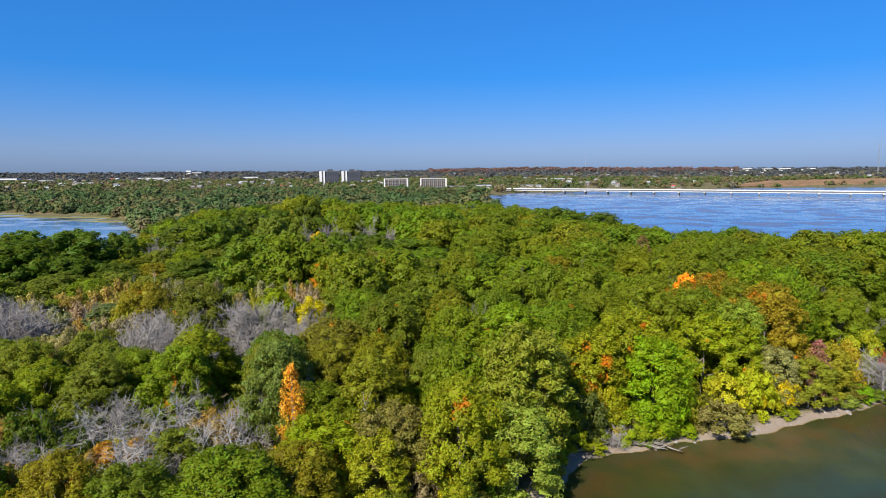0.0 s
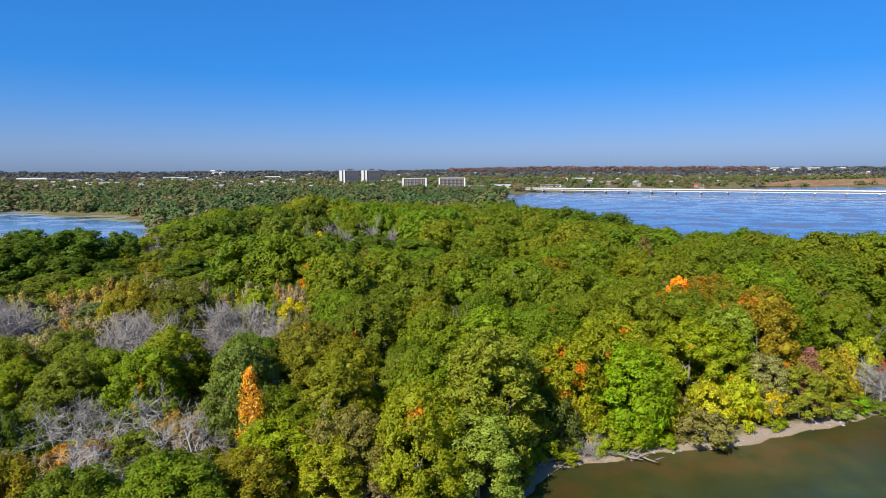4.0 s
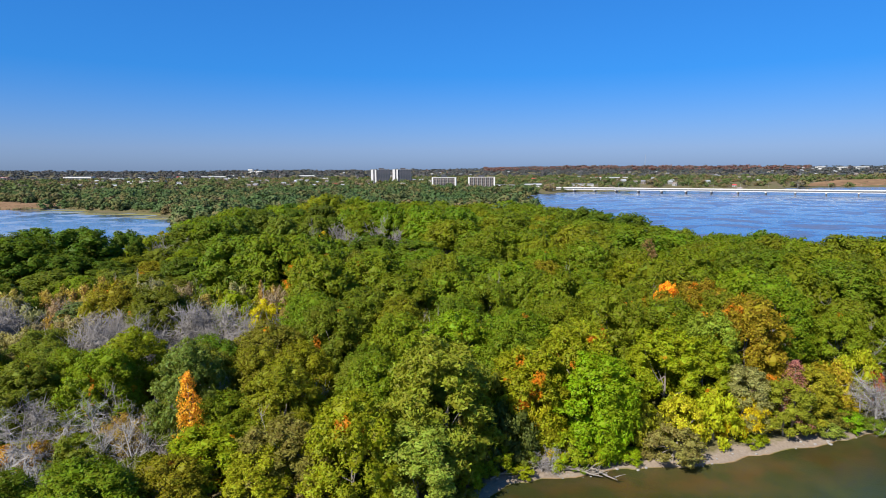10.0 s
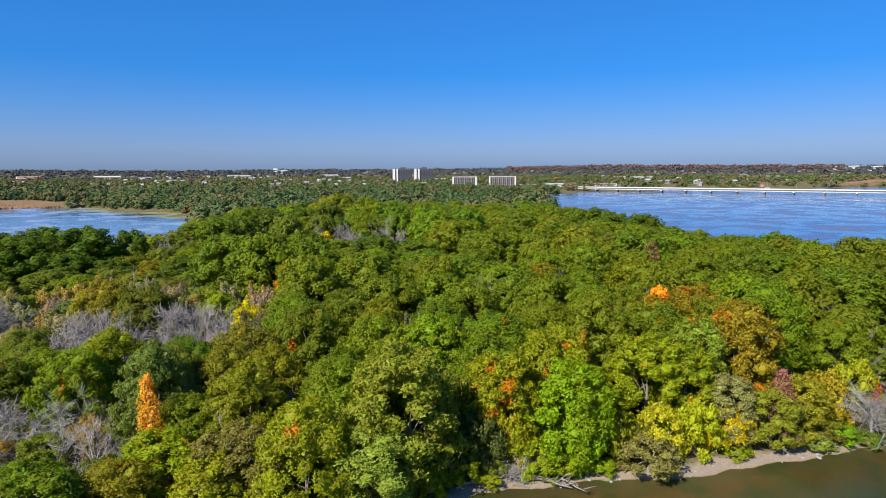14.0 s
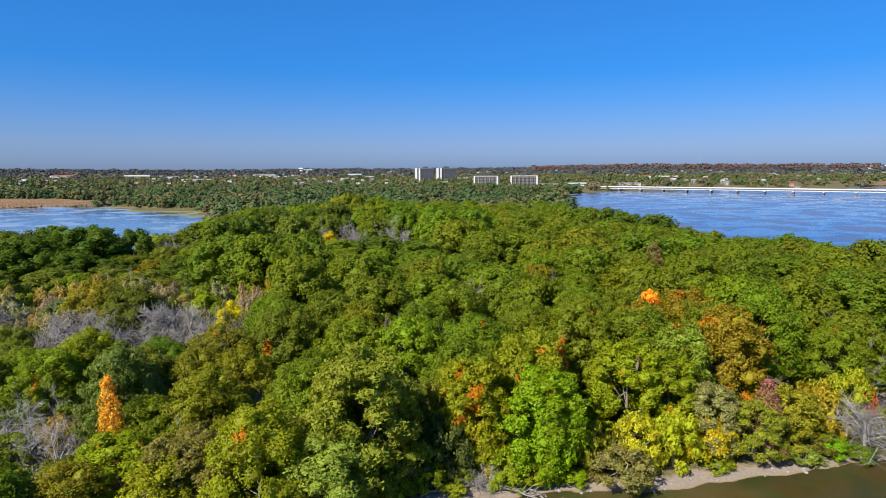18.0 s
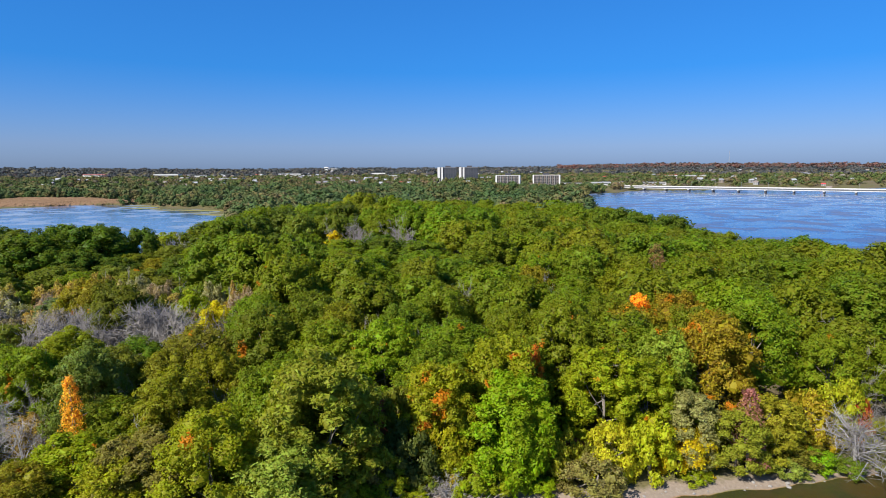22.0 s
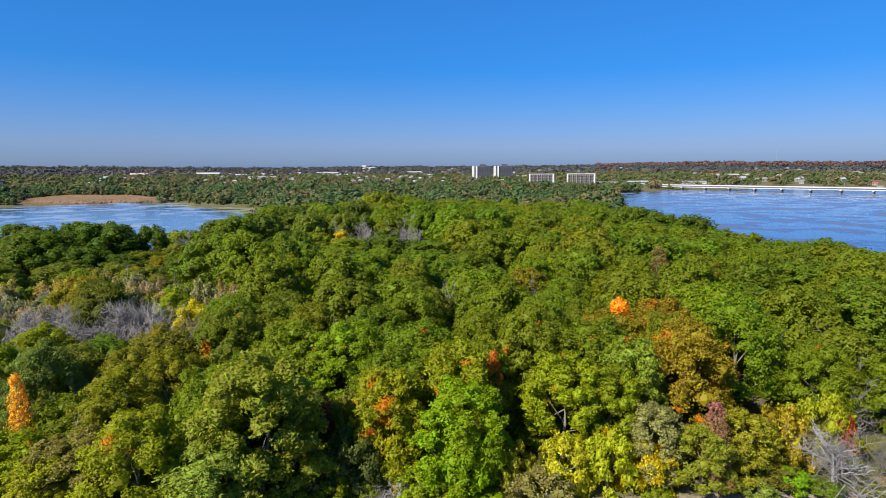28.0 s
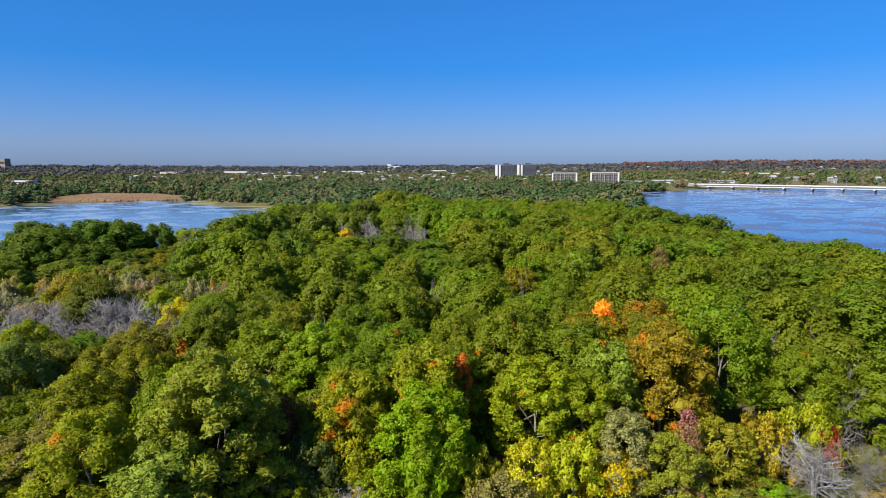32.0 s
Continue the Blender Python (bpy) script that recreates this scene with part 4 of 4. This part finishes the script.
HALLS = [(-1250, 1918, 45, 9, "WHITE"), (-989, 1658, 105, 8, "PALE"), (-1412, 1954, 95, 13, "WHITE"), (-886, 2008, 50, 8, "WHITE"), (-1693, 1929, 90, 9, "RED"), (-1257, 1003, 60, 8, "PALE"),
         (25, 1320, 48, 6, "GREY"), (88, 1372, 44, 6, "WHITE"), (120, 1440, 50, 5, "GREY"), (305, 1887, 34, 9, "RED"), (368, 1881, 60, 8, "WHITE"), (203, 1415, 50, 5, "GREY"), (-592, 2054, 40, 7, "WHITE"), (-320, 1500, 34, 6, "WHITE"),
         (-1080, 2280, 120, 9, "PALE"), (-760, 2420, 70, 9, "WHITE")]
free = np.array([(x, y, w) for x, y, w in houses] + [(h[0], h[1], h[2] / 2) for h in HALLS] + [(-90.5, 1185, 24), (-18, 1195, 26)])
free_r, free_a = np.hypot(free[:, 0] - 25, free[:, 1]), np.arctan2(free[:, 0] - 25, free[:, 1])


def scatter(n, lo, hi, h, r, clear=True, a0=-1.15, a1=0.85, hold=65):
    out = []
    while len(out) < n:
        m = 3000
        az = far_rng.uniform(a0, a1, m)
        rr = np.sqrt(lo ** 2 + (hi ** 2 - lo ** 2) * far_rng.random(m))
        x, y = np.sin(az) * rr, np.cos(az) * rr
        keep = (shore_distance(x, y) > 3) & (inside_and_distance(SPIT, x, y) < 0) & (inside_and_distance(EAST_MARSH, x, y) < 0)
        keep &= (inside_and_distance(MARSH, x, y) < 0) | (far_rng.random(m) < 0.30)
        if clear:
            cr, ca = np.hypot(x - 25, y)[:, None], np.arctan2(x - 25, y)[:, None]
            keep &= ~((np.abs(ca - free_a) * cr < free[:, 2] + r * 0.8) & (cr < free_r + 12) & (cr > free_r - hold)).any(1)
        for p, q in zip(x[keep], y[keep]):
            k = far_rng.uniform(0.75, 1.25)
            stand = 1.0 + 0.16 * math.sin(p / 19 + 1.7 * math.sin(q / 37)) + 0.14 * math.sin(q / 23 + p / 41 + 2 * math.sin(p / 53))
            out.append((p, q, h * k * stand, r * k * (0.35 + 0.65 * stand)))
    return out[:n]


def row_of_trees(x0, x1, y0, y1, h, r, n):
    return [(far_rng.uniform(x0, x1), far_rng.uniform(y0, y1), h * far_rng.uniform(0.75, 1.1), r * far_rng.uniform(0.8, 1.2)) for _ in range(n)]


woods("mainland_woods", "green and olive woods on the mainland shore", M_SHORE_WOODS, scatter(2400, 440, 1120, 10.5, 6.6), 78, 290, 1.35, 10, 2.4, 1.2)
woods("town_woods", "woods and garden trees of the town", M_WOODS, scatter(4200, 1100, 2250, 9.5, 6.8) + row_of_trees(-345, -205, 1490, 1525, 15, 7, 26) + row_of_trees(-125, 20, 1150, 1172, 9.5, 5.5, 30), 79, 80, 2.3, 5, 2.9, 1.7)
woods("hill_woods", "distant woods on the rising land", M_HAZY_HILL_WOODS, scatter(5000, 2250, 4500, 10, 10, hold=60), 80, 45, 3.0, 3, 3.4, 2.0)
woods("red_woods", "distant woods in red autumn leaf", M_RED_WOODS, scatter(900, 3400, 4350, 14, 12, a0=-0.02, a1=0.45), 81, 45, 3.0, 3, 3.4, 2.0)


def reeds(name, label, material, poly, n, height, width, seed):
    """A bed of reeds as one mesh of upright tufts."""
    rng = np.random.default_rng(seed)
    p = np.array(poly, float)
    x = rng.uniform(p[:, 0].min(), p[:, 0].max(), n)
    y = rng.uniform(p[:, 1].min(), p[:, 1].max(), n)
    ok = (inside_and_distance(poly, x, y) > 0) & (shore_distance(x, y) > 0.5)
    x, y = x[ok], y[ok]
    z = ground_height(x, y) - 0.2
    a = rng.uniform(-0.6, 0.6, len(x))
    w = width * rng.uniform(0.6, 1.4, len(x)) / 2
    h = height * rng.uniform(0.6, 1.3, len(x))
    k = np.stack([np.cos(a) * w, np.sin(a) * w, 0 * a], 1)
    base = np.stack([x, y, z], 1)
    back = np.stack([0 * a, h * 1.6, h], 1)
    ob = new(name, quads_mesh(name, np.stack([base - k, base + k, base + k * 0.7 + back, base - k * 0.7 + back], 1), material))
    return tagged(ob, label, "reeds", kind="stuff")


reeds("reed_bed", "russet reed bed on the spit by the lagoon", M_REED, SPIT, 12000, 1.6, 5.0, 90)
LAGOON_BANK = [(-255, 508), (-335, 593), (-393, 613), (-490, 664), (-570, 646), (-575, 668), (-485, 700), (-380, 648), (-318, 622), (-236, 526)]
reeds("reed_bed", "olive brown reeds along the far bank of the lagoon", M_BANK_REED, LAGOON_BANK, 9000, 1.4, 2.6, 93)
reeds("reed_bed", "brown marsh with reeds by the bay", M_BANK_REED, MARSH, 7000, 1.5, 4.0, 91)
reeds("reed_bed", "russet reed bed along the far shore", M_REED, EAST_MARSH, 9000, 2.2, 16.0, 92)


def mat_of_lilies(cx, cy, rx, ry, seed):
    """A low mat of floating leaves on the lagoon."""
    rng = np.random.default_rng(seed)
    n = 2600
    a, r = rng.uniform(0, 6.283, n), np.sqrt(rng.random(n))
    edge = 1 + 0.25 * np.sin(a * 3 + seed) + 0.15 * np.sin(a * 7)
    c = np.stack([cx + np.cos(a) * r * rx * edge, cy + np.sin(a) * r * ry * edge, np.full(n, 0.05) + rng.random(n) * 0.03], 1)
    s = rng.uniform(0.8, 2.0, n)
    d = np.stack([np.cos(a), np.sin(a), 0 * a], 1) * s[:, None]
    e = np.stack([-np.sin(a), np.cos(a), 0 * a], 1) * s[:, None]
    ob = new("lily_mat", quads_mesh("lily_mat", np.stack([c - d, c - e, c + d, c + e], 1), M_SEDGE))
    return tagged(ob, "yellow-green mat of floating leaves on the lagoon", "water plants", "lily mats", kind="stuff")


for i, (cx, cy, rx, ry) in enumerate(((-300, 548, 36, 9), (-350, 580, 45, 9), (-405, 602, 50, 8), (-285, 525, 26, 7), (-450, 640, 45, 8))):
    mat_of_lilies(cx, cy, rx, ry, 60 + i)

# ------------------------------------------------------------ bridge
B0, BV = Vector((237.7, 1182.5, 0)), Vector((36.4, -21.4, 0))
ang = math.atan2(BV.y, BV.x)
span = BV.length


def bridge():
    ob = thing("bridge", "long low white concrete road bridge over the bay", "bridge", m=Matrix.Translation(B0) @ Matrix.Rotation(ang, 4, "Z"))
    x0, x1 = -3.0 * span, 22 * span
    # the deck's dark colour stands for the shadow between parapet and girders
    part("deck", Solid().box(x0, -6, 6.6, x1, 6, 8.2).mesh("deck", M_SHADED_CONCRETE), ob)
    for y in (-6.1, 5.8):
        part("parapet", Solid().box(x0, y, 8.2, x1, y + 0.3, 9.5).mesh("parapet", M_WHITE), ob, "white parapet")
    for y in (-4.9, 0, 4.9):
        part("girder", Solid().box(x0, y - 0.4, 4.9, x1, y + 0.4, 6.6).mesh("girder", M_CONCRETE), ob)
    cap = Solid().box(-1.3, -5.6, 3.6, 1.3, 5.6, 4.9).mesh("cap", M_CONCRETE)
    pier = Solid()
    pier.box(-0.9, -4.6, -2.0, 0.9, -2.6, 3.6).box(-0.9, 2.6, -2.0, 0.9, 4.6, 3.6)
    # the shade under the deck is in the piers' colour
    me = pier.mesh("pier", M_SHADED_CONCRETE)
    lamp = Solid().tube([(0, 0, 0), (0, 0, 9), (0, 1.6, 9.6)], [0.14, 0.10, 0.07], 5).mesh("lamp_post", M_METAL)
    head = Solid().box(-0.18, 1.4, 9.5, 0.18, 2.3, 9.75).mesh("lamp_head", M_WHITE)
    for k in range(-2, 22):
        p = part("pier", me, ob)
        p.location = (k * span, 0, 0)
        part("cap", cap, p, "pale concrete cap")
        p = part("lamp_post", lamp, ob)
        p.location = (k * span + 2, 5.6, 8.2)
        part("lamp_head", head, p)
    part("abutment", Solid().box(x0 - 14, -6.5, -1, x0, 6.5, 8.1).mesh("abutment", M_WHITE), ob)
    return ob


bridge()


# ------------------------------------------------------------ buildings
def slab_block(name, label, x, y, width, depth, floors, turn, facade, ends, bays, tower=False):
    """A slab of flats: dark facade with window bands, white end walls."""
    z = z_at(x, y)
    ob = thing(name, label, "apartment building", m=Matrix.Translation((x, y, z)) @ Matrix.Rotation(radians(turn), 4, "Z"))
    h = floors * 2.9 + 1.2
    e = 5.5 if tower else 2.6
    part("wall", Solid().box(-width / 2 + e, -depth / 2 + 0.3, -2, width / 2 - e, depth / 2 - 0.3, h).mesh("wall", facade), ob)
    for s in (-1, 1):
        a, b = sorted((s * width / 2, s * (width / 2 - e)))
        part("end_wall", Solid().box(a, -depth / 2, -2, b, depth / 2, h + 0.8).mesh("end_wall", ends), ob, "white end wall")
    part("roof", Solid().box(-width / 2 + e, -depth / 2, h, width / 2 - e, depth / 2, h + 0.9).mesh("roof", M_CONCRETE), ob)
    part("plant_room", Solid().box(-width * 0.12, -depth * 0.25, h + 0.9, width * 0.10, depth * 0.25, h + 4.2).mesh("plant_room", M_DARK), ob)
    step = (width - 2 * e) / bays
    pane = Solid().box(-step * 0.32, -0.1, 0.9, step * 0.32, 0.0, 2.3).mesh("window", M_GLASS)
    fin = Solid().box(-0.30, -1.3, 0, 0.30, 0, h).mesh("fin", M_SIDING)
    slab = Solid().box(-step * 0.42, -1.1, 0, step * 0.42, 0, 0.9).mesh("balcony", M_SHADED_CONCRETE)
    for i in range(bays):
        cx = -width / 2 + e + step * (i + 0.5)
        for j in range(floors):
            w = part("window", pane, ob)
            w.location = (cx, -depth / 2 + 0.28, j * 2.9 + 0.6)
            if i % 2 == 0 and not tower:
                w = part("balcony", slab, ob)
                w.location = (cx, -depth / 2 + 0.28, j * 2.9 + 0.2)
        if i and i % 2 == 0 and not tower:
            f = part("fin", fin, ob)
            f.location = (cx - step / 2, -depth / 2 + 0.28, 0)
    return ob


slab_block("apartment_building", "brown slab of flats with balconies and white end walls", -90.5, 1185, 47, 15, 8, 0, M_BRICK, M_WHITE, 12)
slab_block("apartment_building", "brown slab of flats with balconies and white end walls", -18, 1195, 52, 15, 8, 0, M_BRICK, M_WHITE, 12)
def tower_block(x, y, turn, label):
    """A dark tower with two white stair shafts at one end."""
    w, d, floors = 48, 18, 13
    h = floors * 2.9 + 1.5
    ob = thing("apartment_tower", label, "apartment building", "towers", Matrix.Translation((x, y, z_at(x, y))) @ Matrix.Rotation(radians(turn), 4, "Z"))
    part("wall", Solid().box(-w / 2 + 6, -d / 2, -2, w / 2, d / 2, h).mesh("wall", M_DARK), ob)
    part("shaft", Solid().box(-w / 2, -d / 2 - 0.5, -2, -w / 2 + 6, d / 2 + 0.5, h + 1).mesh("shaft", M_WHITE), ob, "white stair shaft")
    part("shaft", Solid().box(-w / 2 + 10, -d / 2 - 2.5, -2, -w / 2 + 14, -d / 2, h + 1).mesh("shaft", M_WHITE), ob, "white stair shaft")
    part("roof", Solid().box(-w / 2 + 6, -d / 2 - 0.3, h, w / 2 + 0.3, d / 2 + 0.3, h + 0.8).mesh("roof", M_ROOF), ob)
    part("plant_room", Solid().box(-4, -5, h + 0.8, 9, 5, h + 5).mesh("plant_room", M_DARK), ob)
    pane = Solid().box(-1.5, -0.12, 0.8, 1.5, 0.0, 2.2).mesh("window", M_GLASS)
    for i in range(8):
        cx = -w / 2 + 18.5 + i * 4.2
        for j in range(floors):
            part("window", pane, ob).location = (cx, -d / 2, j * 2.9 + 0.6)
    return ob


tower_block(-290, 1555, 8, "dark glazed tower block with white stair shafts")
tower_block(-235, 1562, 8, "dark glazed tower block with white stair shafts")


def hall(x, y, w, d, h, turn, wall, roof, label, name="long_building"):
    z = z_at(x, y)
    ob = thing(name, label, "building", m=Matrix.Translation((x, y, z)) @ Matrix.Rotation(radians(turn), 4, "Z"))
    part("wall", Solid().box(-w / 2, -d / 2, -2, w / 2, d / 2, h).mesh("wall", wall), ob)
    part("roof", Solid().box(-w / 2 - 0.5, -d / 2 - 0.5, h, w / 2 + 0.5, d / 2 + 0.5, h + 0.8).mesh("roof", roof), ob)
    part("window_band", Solid().box(-w * 0.46, -d / 2 - 0.12, h * 0.45, w * 0.46, -d / 2, h * 0.7).mesh("window_band", M_GLASS), ob)
    return ob


TONES = {"WHITE": (M_WHITE, M_ROOF_PALE), "PALE": (M_CONCRETE, M_ROOF_PALE), "GREY": (M_CONCRETE, M_ROOF), "RED": (M_WHITE, M_ROOF_RED)}
WORDS = {"WHITE": "long low white building among the trees", "PALE": "long pale grey building with a flat metal roof", "GREY": "low building with a grey roof near the bay", "RED": "white building with a red roof among the trees"}
for x, y, w, h, tone in HALLS:
    hall(x, y, w, min(26, w * 0.4), h, far_rng.uniform(-12, 12), *TONES[tone], WORDS[tone])
hall(-3062, 2259, 62, 30, 48, 0, M_BRICK, M_ROOF, "tall brown office block above the trees", "office_block")
hall(-1403, 3371, 26, 20, 22, 0, M_WHITE, M_ROOF_PALE, "tall white hall on the far rise", "hall")
hall(-1365, 3380, 64, 24, 12, 0, M_WHITE, M_ROOF_PALE, "long white hall on the far rise", "hall")
for az, r, w, h in ((26.6, 3700, 40, 15), (28.1, 3650, 45, 13), (29.3, 3700, 60, 13), (31.2, 3600, 30, 14), (25.2, 3600, 34, 12)):
    hall(r * math.sin(radians(az)), r * math.cos(radians(az)), w, 24, h, 0, M_WHITE, M_ROOF_PALE, "white building on the far ridge", "hall")

# detached houses of the town
wall_me = Solid().box(-5, -4, -1.5, 5, 4, 5.2).mesh("wall", M_SIDING)
wall_brick = Solid().box(-5, -4, -1.5, 5, 4, 5.2).mesh("wall", M_BRICK)
roofs = [Solid().gable(-5, -4, 5, 4, 5.2, 3.0).mesh("roof", m) for m in (M_ROOF, M_BRICK, M_ROOF_GREY, M_ROOF_RED)]
pane_me = Solid().box(-0.9, -0.08, 0, 0.9, 0.0, 1.3).mesh("window", M_GLASS)
for i, (x, y, w) in enumerate(houses):
    brick = i % 3 == 0
    k = 3 if i % 19 == 0 else (0, 1, 2)[i % 3]
    lab = ("brown brick" if brick else "pale-walled") + " house with a " + ("dark grey", "brown", "light grey", "red")[k] + " gable roof among trees"
    ob = thing("house", lab, "house", "houses of the town", Matrix.Translation((x, y, z_at(x, y))) @ Matrix.Rotation(far_rng.uniform(-0.6, 0.6), 4, "Z") @ Matrix.Scale(w / 5, 4))
    part("wall", wall_brick if brick else wall_me, ob)
    part("roof", roofs[k], ob)
    for px, pz in ((-2.8, 0.9), (2.8, 0.9), (-2.8, 3.2), (2.8, 3.2)):
        p = part("window", pane_me, ob)
        p.location = (px, -4.01, pz)


def mast(x, y, top, label):
    """A slim radio mast: three legs with cross braces."""
    z = z_at(x, y)
    ob = thing("radio_mast", label, "mast", "radio masts", Matrix.Translation((x, y, z)))
    h = top - z
    for k in range(3):
        a = k * 2.094
        part("leg", Solid().tube([(math.cos(a) * 2, math.sin(a) * 2, -1), (math.cos(a) * 0.8, math.sin(a) * 0.8, h)], [0.5, 0.35], 4).mesh("leg", M_METAL), ob)
    for j in range(8):
        f = (j + 0.5) / 8
        rr = 2 - 1.2 * f
        part("brace", Solid().tube([(rr, 0, h * f), (-rr * 0.5, rr * 0.87, h * (f + 0.06)), (-rr * 0.5, -rr * 0.87, h * (f + 0.12))], [0.2, 0.2, 0.2], 3).mesh("brace", M_METAL), ob)
    return ob


mast(891, 3804, 139, "slim grey lattice radio mast on the far ridge")
mast(1746, 2440, 152, "slim grey lattice radio mast above the eastern shore")

# ------------------------------------------------------------ the beach
beach = np.random.default_rng(70)
stones = []
for i in range(3):
    bm = bmesh.new()
    bmesh.ops.create_icosphere(bm, subdivisions=2, radius=0.5)
    for v in bm.verts:
        v.co *= 1 + 0.35 * noise.noise(v.co * 2.1 + Vector((i * 7, 0, 0)))
        v.co.z *= 0.6
    me = bpy.data.meshes.new("stone")
    bm.to_mesh(me)
    bm.free()
    me.materials.append(M_STONE)
    stones.append(me)
sx, sy = beach.uniform(8, 100, 6000), beach.uniform(62, 115, 6000)
sd, sz = shore_distance(sx, sy), ground_height(sx, sy)
count = 0
for x, y, d, z in zip(sx, sy, sd, sz):
    if -0.8 < d < 1.6 and count < 240:
        size = 0.12 + 0.5 * beach.random() ** 4
        ob = new("stone", stones[count % 3])
        ob.matrix_world = Matrix.Translation((x, y, z + size * 0.1)) @ Matrix.Rotation(beach.uniform(0, 6.28), 4, "Z") @ Matrix.Scale(size, 4)
        tagged(ob, "small grey stone on the sandy beach", "stone", "stones on the beach")
        count += 1


def driftwood(x, y, length, turn, seed, label="bleached fallen tree with broken branches on the beach"):
    rng = np.random.default_rng(seed)
    z = z_at(x, y)
    ob = thing("driftwood", label, "log", "fallen trees", Matrix.Translation((x, y, z)) @ Matrix.Rotation(radians(turn), 4, "Z"))
    pts = [(0, 0, 0.25), (length * 0.35, 0.1, 0.45), (length * 0.7, -0.2, 0.35), (length, 0.1, 0.15)]
    part("trunk", Solid().tube(pts, [0.15, 0.13, 0.10, 0.04], 6).mesh("trunk", M_DRIFT), ob)
    for k in range(11):
        f = rng.uniform(0.15, 0.95)
        st = np.array([length * f, 0, 0.38])
        e = st + np.array([rng.uniform(0.2, 1.4), rng.normal() * 0.9, rng.uniform(0.1, 1.3)])
        part("branch", Solid().tube([st, (st + e) / 2 + rng.normal(size=3) * 0.12, e], [0.06, 0.045, 0.02], 4).mesh("branch", M_DRIFT), ob)
    return ob


for x, y, l, a, k in ((27.2, 84.2, 5.2, -20, 1), (26.5, 84.0, 4.8, -6, 2), (24.5, 84.2, 5, 100, 3), (30, 84.8, 5, -40, 4), (17.5, 80.5, 4, 40, 5), (57, 94, 4.5, 150, 6), (-24, 71, 6, 20, 7), (-36, 68, 6, 160, 8)):
    driftwood(x, y, l, a, k)
